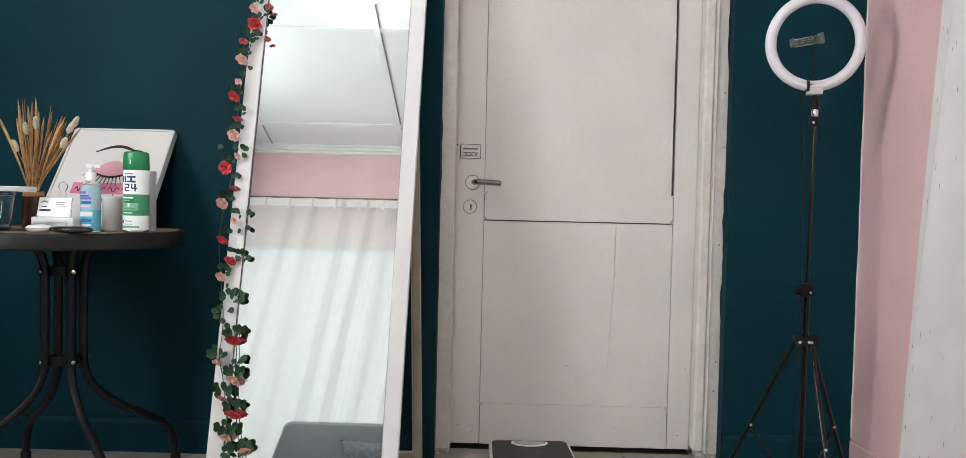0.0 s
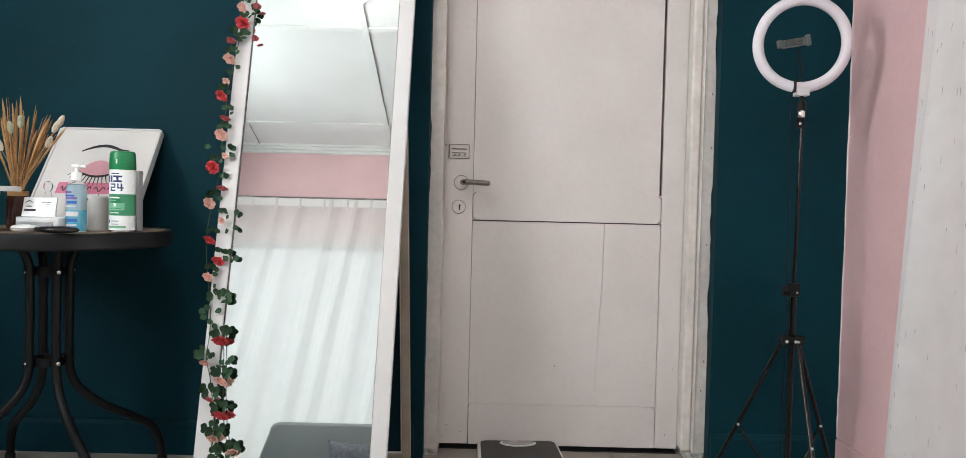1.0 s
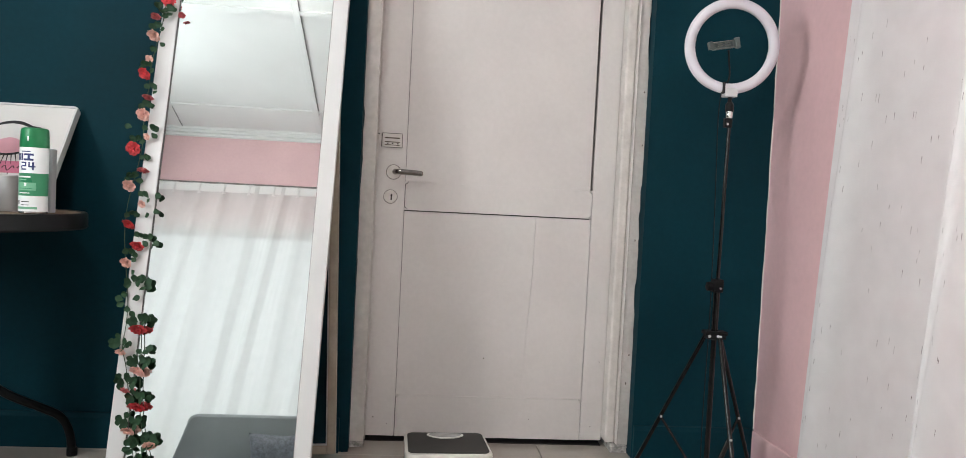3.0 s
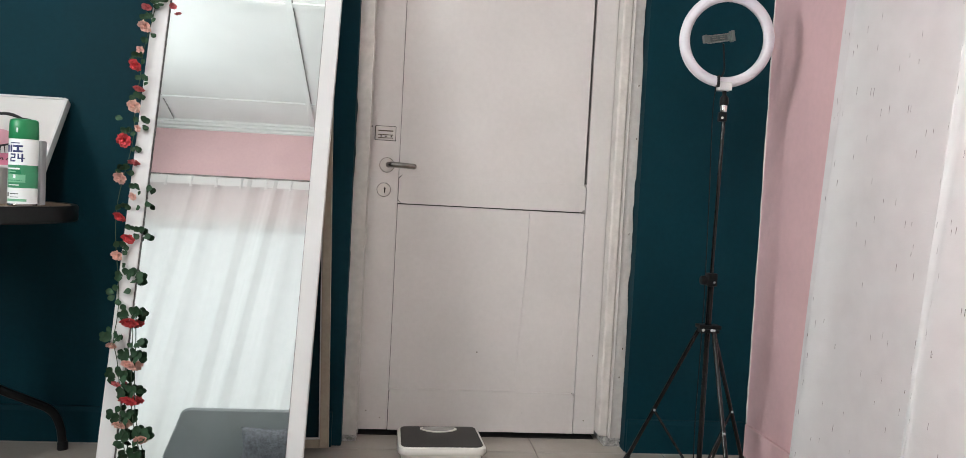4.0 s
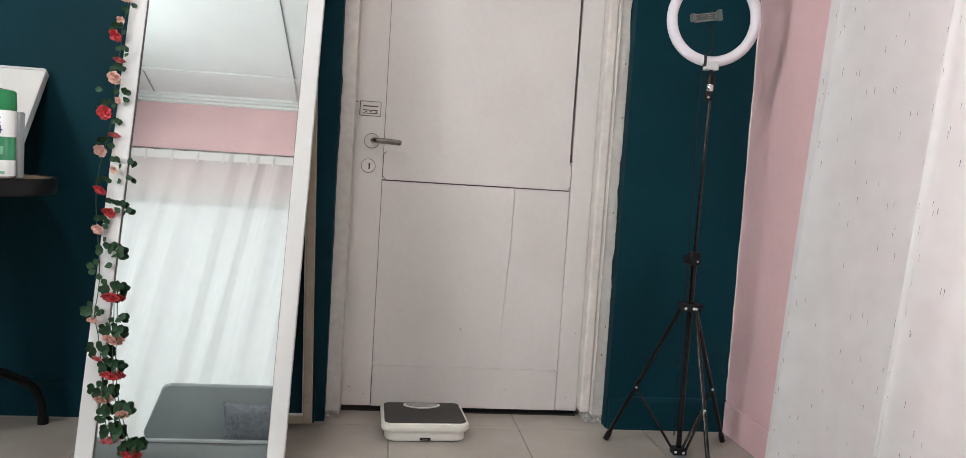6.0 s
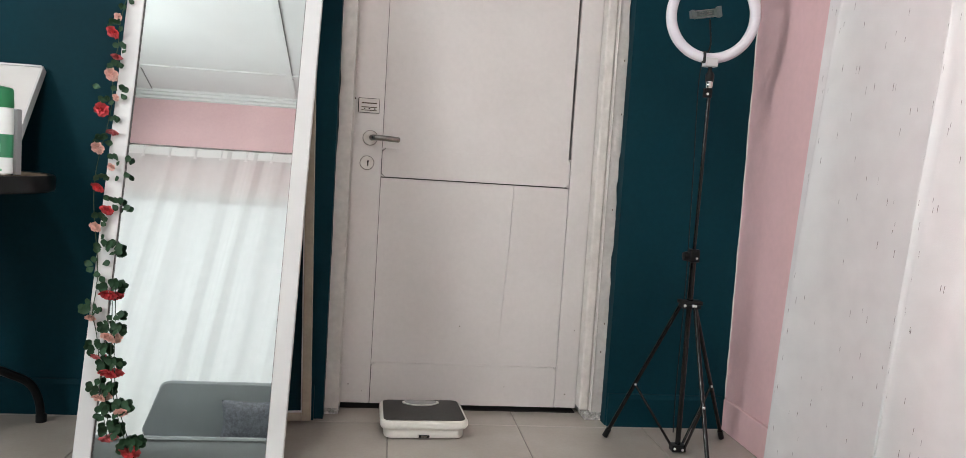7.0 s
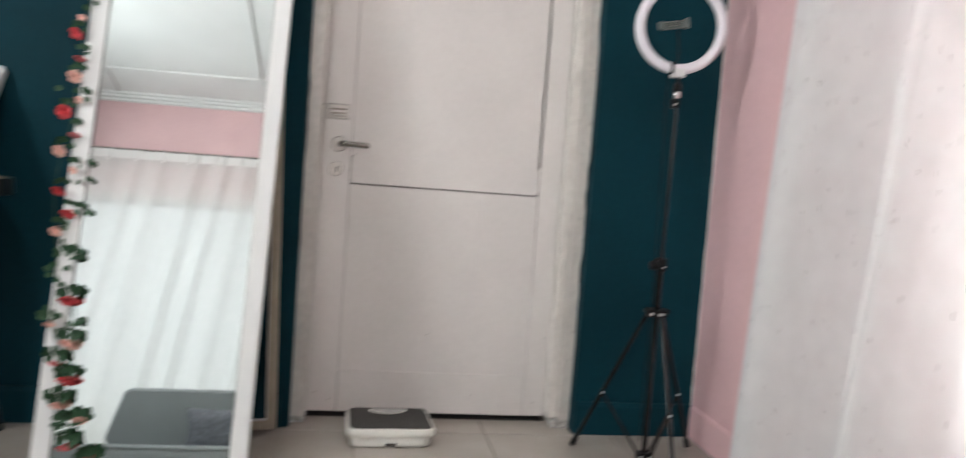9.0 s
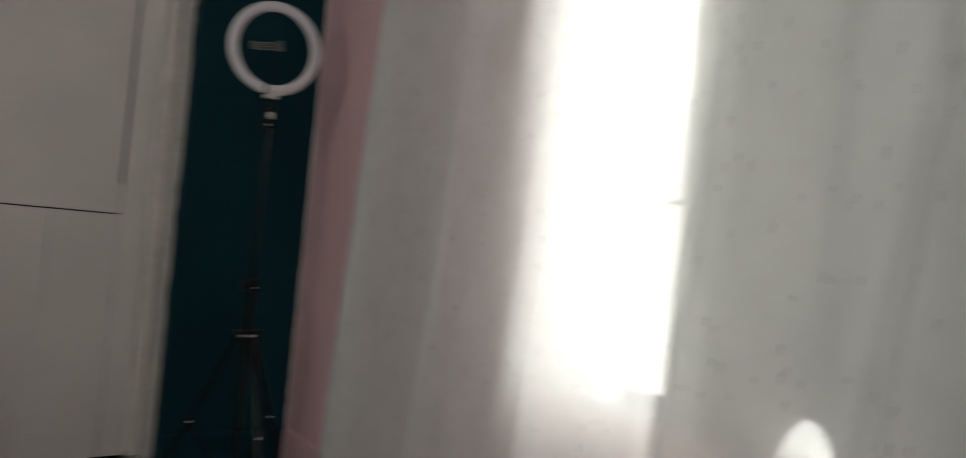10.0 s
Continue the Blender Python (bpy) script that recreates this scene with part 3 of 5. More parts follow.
part("ball_head", lathe([(0, 0), (0.011, 0.0), (0.013, 0.010), (0.013, 0.026), (0.008, 0.034), (0, 0.034)], 16, m=Matrix.Translation((0.004, 0, RC - 0.202))), BLACK_PLASTIC, lightstand)
part("collar", lathe([(0, 0), (0.009, 0), (0.0105, 0.004), (0.0105, 0.018), (0.009, 0.022), (0, 0.022)], 16, m=Matrix.Translation((0.003, -0.002, RC - 0.217))), CHROME, lightstand, "bright metal collar")
part("knuckle", new_box(-0.011, 0.013, -0.010, 0.010, RC - 0.246, RC - 0.2175, 0.003), BLACK_PLASTIC, lightstand, smooth=0)
part("screw", lathe([(0, 0), (0.004, 0), (0.004, 0.004), (0, 0.004)], 10, m=Matrix.Translation((-0.004, -0.010, RC - 0.236)) @ turn_y), CHROME, lightstand)
part("pole", tube([(0.006, 0, RC - 0.246), (0, 0, 0.62)], 0.0056, 14), BLACK_GLOSS, lightstand)
part("pole", tube([(0, 0, 0.64), (0, 0, 0.48)], 0.0098, 14), BLACK_GLOSS, lightstand)
knob = part("clamp", new_box(-0.016, 0.016, -0.015, 0.015, 0.605, 0.645, 0.004), BLACK_PLASTIC, lightstand, smooth=0)
part("knob", lathe([(0, 0), (0.013, 0.0), (0.015, 0.006), (0.013, 0.016), (0, 0.018)], 14, m=Matrix.Translation((-0.016, 0, 0.622)) @ Matrix.Rotation(radians(-90), 4, "Y")), BLACK_PLASTIC, knob)
part("screw", lathe([(0, 0), (0.0035, 0), (0.0035, 0.004), (0, 0.004)], 10, m=Matrix.Translation((0.004, -0.0148, 0.618)) @ turn_y), CHROME, knob)
part("bracket", new_box(-0.028, 0.030, -0.022, 0.018, 0.462, 0.4735, 0.002), BLACK_PLASTIC, lightstand, smooth=0)
hub = part("hub", new_box(-0.033, 0.036, -0.022, 0.022, 0.474, 0.486, 0.003), BLACK_PLASTIC, lightstand, smooth=0)
part("centre_tube", tube([(0, 0, 0.47), (0, 0, 0.03)], 0.0082, 12), BLACK_GLOSS, lightstand)
low = part("lower_hub", new_box(-0.022, 0.022, -0.018, 0.018, 0.008, 0.030, 0.003), BLACK_PLASTIC, lightstand, smooth=0)
for fx, fy, ff in ((-0.194, 0.132, -1), (0.204, 0.134, 1), (0.004, -0.235, 1)):
    top = Vector((0.022 * ff if abs(fx) > 0.1 else 0.010, 0.012 if fy > 0 else -0.020, 0.472))
    foot = Vector((fx, fy, 0.010))
    mid = top.lerp(foot, 0.60)
    leg = part("leg", tube([top, foot], 0.0066, 12), BLACK_GLOSS, lightstand)
    part("rubber_foot", tube([top.lerp(foot, 0.955), foot + (foot - top).normalized() * 0.006], 0.0092, 12), BLACK_PLASTIC, leg)
    part("brace", tube([mid, (0.016 * (1 if fx > 0 else -1), 0.01 * (1 if fy > 0 else -1.5), 0.019)], 0.0042, 8), BLACK_GLOSS, lightstand)
    for p in (mid, top):
        part("rivet", lathe([(0, 0), (0.0042, 0.001), (0.003, 0.004), (0, 0.005)], 10, m=Matrix.Translation(p + Vector((0, -0.0064, 0))) @ turn_y), RIVET, leg)
part("rivet", lathe([(0, 0), (0.0045, 0.001), (0.003, 0.004), (0, 0.005)], 10, m=Matrix.Translation((-0.016, -0.018, 0.020)) @ turn_y), RIVET, low)
part("rivet", lathe([(0, 0), (0.0045, 0.001), (0.003, 0.004), (0, 0.005)], 10, m=Matrix.Translation((0.010, -0.018, 0.017)) @ turn_y), RIVET, low)
for x in (-0.023, 0.004):
    part("rivet", lathe([(0, 0), (0.005, 0.001), (0.0035, 0.004), (0, 0.005)], 10, m=Matrix.Translation((x, -0.0222, 0.472)) @ turn_y), RIVET, hub)
clip_m = Matrix.Translation((-0.036, -0.020, RC - 0.002)) @ Matrix.Rotation(radians(-11), 4, "Y")
CLIP_GREY = material("grey_green_rubber_grip", (0.10, 0.115, 0.11), 0.55, var=0.1)
bm = new_box(-0.036, 0.038, -0.004, 0.004, -0.013, 0.011, 0.002)
bm.transform(clip_m)
clip = part("phone_clip", bm, CLIP_GREY, lightstand, "grey spring phone clip", smooth=0)
for x0, x1, z0, z1 in ((-0.047, -0.036, -0.010, 0.013), (0.036, 0.048, -0.016, 0.016)):
    bm = new_box(x0, x1, -0.014, 0.005, z0, z1, 0.002)
    bm.transform(clip_m)
    part("jaw", bm, CLIP_GREY, clip, smooth=0)
for z0, z1 in ((0.0085, 0.0105), (-0.0125, -0.0105)):
    bm = new_box(-0.034, 0.034, -0.0062, -0.0042, z0, z1)
    bm.transform(clip_m)
    part("edge", bm, NICKEL, clip, smooth=0)
bm = new_box(-0.026, 0.027, -0.0052, -0.0042, -0.0085, 0.0065)
bm.transform(clip_m)
part("pad", bm, material("dull_green_grip", (0.055, 0.070, 0.064), 0.5), clip, "dark grip pad", smooth=0)
for x0, x1, z in ((-0.020, -0.004, 0.002), (0.004, 0.020, 0.002), (-0.020, -0.004, -0.004), (0.004, 0.020, -0.004)):
    bm = new_box(x0, x1, -0.0060, -0.0052, z, z + 0.002)
    bm.transform(clip_m)
    part("slot", bm, NICKEL, clip, smooth=0)
part("gooseneck", tube(smooth_path([(-0.012, -0.004, RC - 0.013), (-0.004, 0.004, RC - 0.05), (0.0, 0.006, RC - 0.090), (-0.010, 0.008, RC - 0.120)], 6), 0.0030, 8), BLACK_PLASTIC, lightstand)
part("cable", tube(smooth_path([(-0.022, 0.004, RC - 0.130), (-0.024, 0.014, RC - 0.22), (-0.018, 0.014, RC - 0.45), (-0.014, 0.012, 0.66), (-0.012, 0.014, 0.50), (-0.014, 0.016, 0.20), (-0.010, 0.02, 0.06)], 8), 0.0017, 6), BLACK_PLASTIC, lightstand)

# ---- bathroom scale ----
scale_m = pose(0.126, 2.497, 0, 0, 0, 2.5)
bathscale = thing("bathroom_scale", "ivory mechanical bathroom scale with grey rubber mat by the door", "scale", scale_m)


def rounded_slab(w0, w1, d, z0, z1, r, bev, crown=0.0):
    """A slab whose plan tapers from w0 (front) to w1 (back) with round corners."""
    pts = []
    for cx, cy, a0 in ((w0 / 2 - r, -d / 2 + r, -90), (w1 / 2 - r, d / 2 - r, 0), (-w1 / 2 + r, d / 2 - r, 90), (-w0 / 2 + r, -d / 2 + r, 180)):
        for k in range(7):
            a = radians(a0 + 15 * k)
            pts.append((cx + r * math.cos(a), cy + r * math.sin(a)))
    bm = bmesh.new()
    levels = [(z0, bev * 0.6), (z0 + bev, 0), (z1 - bev, 0), (z1 - bev * 0.3, bev * 0.3), (z1, bev)]
    loops = [[bm.verts.new((x * (1 - 2 * ins / w0), y * (1 - 2 * ins / d), z)) for x, y in pts] for z, ins in levels]
    n = len(pts)
    for a, b in zip(loops, loops[1:]):
        for k in range(n):
            bm.faces.new((a[k], a[(k + 1) % n], b[(k + 1) % n], b[k]))
    bm.faces.new(loops[0][::-1])
    bm.faces.new(loops[-1])
    bmesh.ops.recalc_face_normals(bm, faces=bm.faces)
    return bm


part("base", rounded_slab(0.250, 0.250, 0.205, 0.003, 0.034, 0.03, 0.004), SCALE_WHITE, bathscale)
body = part("platform", rounded_slab(0.276, 0.270, 0.228, 0.0342, 0.060, 0.03, 0.007), SCALE_WHITE, bathscale)
part("rubber_mat", rounded_slab(0.256, 0.250, 0.207, 0.0602, 0.0628, 0.022, 0.001), SCALE_MAT, bathscale, "dark grey ribbed mat")


def lens_plate(w, h, z0, z1, n=24):
    bm = bmesh.new()
    pts = [(w / 2 * math.cos(2 * math.pi * k / n), (h * 0.62 if math.sin(2 * math.pi * k / n) < 0 else h * 0.38) * math.copysign(abs(math.sin(2 * math.pi * k / n)) ** (1.35 if math.sin(2 * math.pi * k / n) < 0 else 0.6), math.sin(2 * math.pi * k / n))) for k in range(n)]
    a, b = [bm.verts.new((x, y + 0.070, z0)) for x, y in pts], [bm.verts.new((x, y + 0.070, z1)) for x, y in pts]
    for k in range(n):
        bm.faces.new((a[k], a[(k + 1) % n], b[(k + 1) % n], b[k]))
    bm.faces.new(a[::-1])
    bm.faces.new(b)
    return bm


dial = part("dial_rim", lens_plate(0.122, 0.056, 0.0629, 0.0655), SCALE_WHITE, bathscale, smooth=0)
part("dial_window", lens_plate(0.106, 0.044, 0.0656, 0.0668), LENS, dial, smooth=0)
part("adjuster", new_box(-0.018, 0.016, -0.1075, -0.1028, 0.006, 0.015, 0.002), BLACK_PLASTIC, bathscale, smooth=0)
part("adjuster_wheel", new_box(-0.010, 0.008, -0.1095, -0.1077, 0.008, 0.013), NICKEL, bathscale, smooth=0)
for x in (-0.1, 0.1):
    for y in (-0.08, 0.08):
        part("foot", lathe([(0, 0), (0.012, 0), (0.012, 0.0032), (0, 0.0032)], 12, m=Matrix.Translation((x, y, 0))), BLACK_PLASTIC, bathscale)

# ---- curtains ----


def curtain_mesh(length, z_top, z_low, amp, folds, seed, sway=0.0, gather=0.55, cols=420, rws=40, crease=0.22, lap=0.0, wander=0.0, ripple=0.0016):
    """A hanging cloth along local x, folds in local y; folds gather at the top and open downwards."""
    rnd = random.Random(seed)
    ph = [rnd.uniform(0, 6.28) for _ in range(6)]
    bm = bmesh.new()
    grid = []
    for j in range(rws + 1):
        f = j / rws
        z = z_top + (z_low - z_top) * f
        row = []
        for i in range(cols + 1):
            u = i / cols * length
            w = u / length * folds * 2 * math.pi
            w += 0.9 * math.sin(u * 2.3 + ph[0]) + 0.35 * math.sin(u * 5.1 + ph[1] + f * 0.8) + wander * math.sin(u * 11.3 + ph[5] + 1.7 * f)
            depth = amp * (gather + (1 - gather) * min(1, f * 1.6)) * (0.75 + 0.35 * math.sin(u * 3.7 + ph[2])) * min(1, 0.15 + u / 0.12)
            y = depth * (math.sin(w) + crease * math.sin(2.0 * w + ph[3] + f) + 0.05 * math.sin(4.7 * w + ph[4] + 2 * f))
            y += ripple * math.sin(u * 61 + 3 * math.sin(u * 7 + 2.5 * f)) * (0.4 + f)
            x = u + sway * f + lap * math.sin(w) * (0.55 + 0.45 * f) * (0.7 + 0.5 * math.sin(u * 2.9 + ph[3])) * min(1, u / 0.10)
            row.append(bm.verts.new((x, y, z)))
        grid.append(row)
    for a, b in zip(grid, grid[1:]):
        for i in range(cols):
            bm.faces.new((a[i], a[i + 1], b[i + 1], b[i]))
    return bm, grid


def flecks(grid, n, seed, side):
    """Short slub threads lying on the cloth."""
    rnd = random.Random(seed)
    bm = bmesh.new()
    for _ in range(n):
        j, i = rnd.randrange(1, len(grid) - 1), rnd.randrange(2, len(grid[0]) - 2)
        a = grid[j][i].co
        t = (grid[j][i + 1].co - a).normalized()
        d = (grid[j + 1][i].co - a).normalized()
        nrm = t.cross(d).normalized()
        if nrm.y * side < 0:
            nrm = -nrm
        p = a + d * rnd.uniform(0, 0.03) + t * rnd.uniform(-0.003, 0.003)
        ln, wd = rnd.uniform(0.009, 0.019), rnd.uniform(0.0004, 0.0008)
        for s in (1,):
            o = nrm * 0.0015
            q = [bm.verts.new(p + o + t * x + d * y) for x, y in ((-wd, 0), (wd, 0), (wd * 0.6, ln), (-wd * 0.6, ln))]
            bm.faces.new(q)
    return bm


# by the right wall: local x runs from the edge near the door towards the camera
bm, grid = curtain_mesh(2.35, 2.32, 0.015, 0.036, 7.0, 4, sway=-0.24, cols=640, rws=44, crease=0.12, lap=0.085, ripple=0.0042)
fl = flecks(grid, 1700, 8, -1)
east_m = Matrix.Translation((1.078, 1.858, 0)) @ Matrix.Rotation(radians(-90), 4, "Z")
curtain_e = thing("curtain", "white sheer voile curtain with dark slub flecks", "curtain", east_m)
cloth = part("cloth", bm, VOILE, curtain_e, smooth=180)
part("fleck", fl, THREAD, curtain_e, "dark woven flecks", smooth=0, kind="stuff")
rod = thing("curtain_rod", "thin white curtain rail on the pink wall", "curtain rail", pose(1.078, 0, 2.335))
part("rod", tube([(0, 2.05, 0), (0, -0.65, 0)], 0.009, 12), WHITE_LACQUER, rod)
for y in (2.0, 0.7, -0.6):
    part("bracket", new_box(0.009, 0.107, y - 0.008, y + 0.008, -0.010, 0.006, 0.002), WHITE_LACQUER, rod, smooth=0)
# an inner drape behind it, over the near half of the window
bm, _g = curtain_mesh(0.90, 2.20, 0.530, 0.018, 5, 11, gather=0.8, cols=220, rws=20)
for w in bm.verts:
    if w.co.z < 0.9:
        w.co.z += 0.085 * math.exp(-((w.co.x - 0.275) / 0.05) ** 4) * (0.9 - w.co.z) / 0.4
drape = thing("inner_drape", "short white lining drape drawn over half the window", "curtain", Matrix.Translation((1.150, 0.885, 0)) @ Matrix.Rotation(radians(-90), 4, "Z"))
part("cloth", bm, sheer_cloth("white_lining", (0.62, 0.61, 0.585), 0.01, 0.08), drape, smooth=180)
part("tape", new_box(0.0, 0.90, -0.010, 0.010, 2.195, 2.225), TAPE, drape, smooth=0)

# behind the sofa
bm, grid = curtain_mesh(2.9, 2.340, 0.02, 0.023, 15.5, 21, sway=-0.26, gather=0.45, cols=560, rws=36, crease=0.10, wander=0.8)
curtain_s = thing("curtain", "white sheer pleated curtain hung behind the sofa", "curtain", Matrix.Translation((-2.20, BACK_Y + 0.085, 0)))
part("cloth", bm, VOILE_BACK, curtain_s, smooth=180)
for k in range(16):
    x = 0.06 + k * 0.18
    bm = bmesh.new()
    rows = []
    for z, open_w, out in ((2.343, 0.012, 0.005), (2.325, 0.010, 0.007), (2.300, 0.006, 0.008), (2.280, 0.008, 0.006), (2.262, 0.013, 0.003)):
        rows.append([bm.verts.new(p) for p in ((x - open_w, 0.016, z), (x - open_w * 0.4, 0.016 + out, z), (x, 0.018, z), (x + open_w * 0.4, 0.016 + out, z), (x + open_w, 0.016, z))])
    for a, b in zip(rows, rows[1:]):
        for i in range(4):
            bm.faces.new((a[i], a[i + 1], b[i + 1], b[i]))
    part("pleat", bm, HEADING, curtain_s, smooth=60)
bm = bmesh.new()
for j in range(2):
    for i in range(121):
        u = i / 120 * 2.88
        bm.verts.new((u, 0.013 + 0.004 * math.sin(u / 0.18 * 2 * math.pi), 2.345 - 0.065 * j))
bm.verts.ensure_lookup_table()
for i in range(120):
    bm.faces.new((bm.verts[i], bm.verts[i + 1], bm.verts[i + 122], bm.verts[i + 121]))
part("heading_tape", bm, HEADING, curtain_s, smooth=180)
rod = thing("curtain_rod", "thin grey curtain rail behind the sofa", "curtain rail", pose(0, BACK_Y + 0.085, 2.355))
part("rod", tube([(-2.27, 0, 0), (0.75, 0, 0)], 0.008, 10), NICKEL, rod)
for x in (-2.2, -1.0, 0.2):
    part("bracket", new_box(x - 0.008, x + 0.008, -0.085, -0.008, -0.006, 0.008, 0.002), WHITE_LACQUER, rod, smooth=0)


# ---- windows ----


def window(name, along, lo, hi, z0, z1, plane, label, bars):
    """Timber window: outer frame, mullions and panes; along 0: set in a wall that runs along x, 1: along y."""
    ob = tagged(new(name), label, "window", kind="structure")

    def bar(nm, a0, a1, b0, b1, t, mat, bev=0.003):
        c = (a0, a1, plane - t, plane + t, b0, b1) if along == 0 else (plane - t, plane + t, a0, a1, b0, b1)
        return part(nm, new_box(*c, bev), mat, ob, smooth=0)

    w = 0.035
    for a0, a1, b0, b1 in ((lo, lo + w, z0, z1), (hi - w, hi, z0, z1), (lo + w, hi - w, z0, z0 + w), (lo + w, hi - w, z1 - w, z1)):
        bar("window_frame", a0, a1, b0, b1, 0.03, WHITE_LACQUER)
    cuts = [lo + w] + [lo + (hi - lo) * b for b in bars] + [hi - w]
    for c in cuts[1:-1]:
        bar("mullion", c - 0.02, c + 0.02, z0 + w, z1 - w, 0.025, WHITE_LACQUER)
    for k, (a, b) in enumerate(zip(cuts, cuts[1:])):
        a, b = a + (0.02 if k else 0), b - (0.02 if k < len(cuts) - 2 else 0)
        pane = bar("pane", a + 0.001, b - 0.001, z0 + w + 0.001, z1 - w - 0.001, 0.003, PANE, 0)
        pane.visible_shadow = False
    return ob


window("window_1", 1, WIN_R[0], WIN_R[1], WIN_R[2], WIN_R[3], RIGHT_X + 0.05, "white timber window behind sheer curtain", ())
window("window_2", 0, WIN_B[0], WIN_B[1], WIN_B[2], WIN_B[3], BACK_Y - 0.10, "white timber window behind pleated curtain", ())
window("window_3", 1, WIN_L[0], WIN_L[1], WIN_L[2], WIN_L[3], LEFT_X - 0.10, "white timber window lighting the room", (0.5,))
structure("ground", new_box(-60, 60, -60, 60, -0.35, -0.25), material("pale_paving", (0.30, 0.29, 0.27), 0.9, var=0.2, scale=1.5), "pale paved ground outside the windows", "ground")

part("casement_stay", new_box(RIGHT_X + 0.004, RIGHT_X + 0.012, 0.86, 0.995, 0.926, 0.937, 0.002), NICKEL, bpy.data.objects["window_1"], smooth=0)

# ---- sofa and cushion, seen in the mirror ----
sofa = thing("sofa", "low grey upholstered sofa below the window", "sofa", pose(-0.75, -0.62, 0))
part("seat", rounded_slab(1.80, 1.80, 0.66, 0.09, 0.262, 0.07, 0.03), SOFA_GREY, sofa)
bm = rounded_slab(1.50, 1.34, 0.36, -0.05, 0.05, 0.06, 0.02)
bm.transform(Matrix.Translation((0.02, -0.285, 0.470)) @ Matrix.Rotation(radians(78), 4, "X"))
part("backrest", bm, SOFA_GREY, sofa)
part("seam", tube([(-0.83, 0.331, 0.240), (0.83, 0.331, 0.240)], 0.004, 6), SOFA_GREY, sofa)
for x in (-0.78, 0.78):
    for y in (-0.26, 0.26):
        part("leg", lathe([(0, 0), (0.018, 0), (0.024, 0.095), (0, 0.095)], 14, m=Matrix.Translation((x, y, 0))), BLACK_PLASTIC, sofa)


def plump(w, h, d, n=22, seed=3):
    bm = bmesh.new()
    rnd = random.Random(seed)
    for side in (1, -1):
        g = []
        for j in range(n + 1):
            for i in range(n + 1):
                u, q = i / n * 2 - 1, j / n * 2 - 1
                puff = (max(0, (1 - u ** 4) * (1 - q ** 4))) ** 0.6
                pin = 1 - 0.10 * (1 - abs(u)) * (abs(q) ** 3) - 0.0
                pin2 = 1 - 0.10 * (1 - abs(q)) * (abs(u) ** 3)
                fuzz = rnd.uniform(-0.004, 0.004) if puff > 0 else 0
                g.append(bm.verts.new((u * w / 2 * pin2, side * (d / 2 * puff + fuzz * 0.5), q * h / 2 * pin + fuzz)))
        for j in range(n):
            for i in range(n):
                a = j * (n + 1) + i
                bm.faces.new((g[a], g[a + 1], g[a + n + 2], g[a + n + 1]))
    bmesh.ops.remove_doubles(bm, verts=bm.verts, dist=0.0045)
    bmesh.ops.recalc_face_normals(bm, faces=bm.faces)
    return bm


bm = plump(0.42, 0.27, 0.13)
bm.transform(Matrix.Translation((-0.775, -0.775, 0.388)) @ Matrix.Rotation(radians(-14), 4, "X"))
tagged(part("cushion", bm, FUR, smooth=180), "grey plush cushion propped on the sofa", "cushion")

bm = plump(0.10, 0.15, 0.09, n=14, seed=9)
bm.transform(Matrix.Translation((RIGHT_X + 0.075, 1.010, 0.5165)) @ Matrix.Rotation(radians(90), 4, "X") @ Matrix.Rotation(radians(90), 4, "Z"))
for w in bm.verts:
    w.co.z = max(w.co.z, 0.5005)
tagged(part("folded_cloth", bm, FUR, smooth=180), "small grey cloth bunched up on the window sill", "cloth")

# ---- ceiling lamp ----
lamp = thing("ceiling_light", "round white ceiling lamp, switched on", "ceiling lamp", pose(-0.80, 0.87, CEIL_Z - 0.0105))
part("base", lathe([(0, 0), (0.12, 0), (0.12, -0.02), (0.10, -0.026), (0, -0.026)], 40), WHITE_LACQUER, lamp)
part("diffuser", lathe([(0.098, -0.0262), (0.095, -0.045), (0.07, -0.065), (0.03, -0.073), (0, -0.074)], 40), glow("lit_opal_glass", (1.0, 0.98, 0.95), 175), lamp, "lit opal glass")

# ---- flower garland on the mirror ----
ROSE_RED = material("coral_red_silk", (0.62, 0.055, 0.065), 0.7, var=0.35, scale=60)
ROSE_PEACH = material("peach_silk", (0.80, 0.47, 0.40), 0.7, var=0.22, scale=60)
ROSE_PINK = material("dusty_rose_silk", (0.58, 0.13, 0.14), 0.7, var=0.3, scale=60)
LEAF_GREEN = material("dark_green_fabric_leaf", (0.028, 0.080, 0.034), 0.55, var=0.4, scale=50, second=(0.014, 0.045, 0.021), spec=0.3)
VINE = material("green_vine_cord", (0.030, 0.060, 0.030), 0.7, var=0.3)
garland = thing("flower_garland", "artificial rose garland with green leaves hung on the mirror frame", "garland", mirror_m.copy())


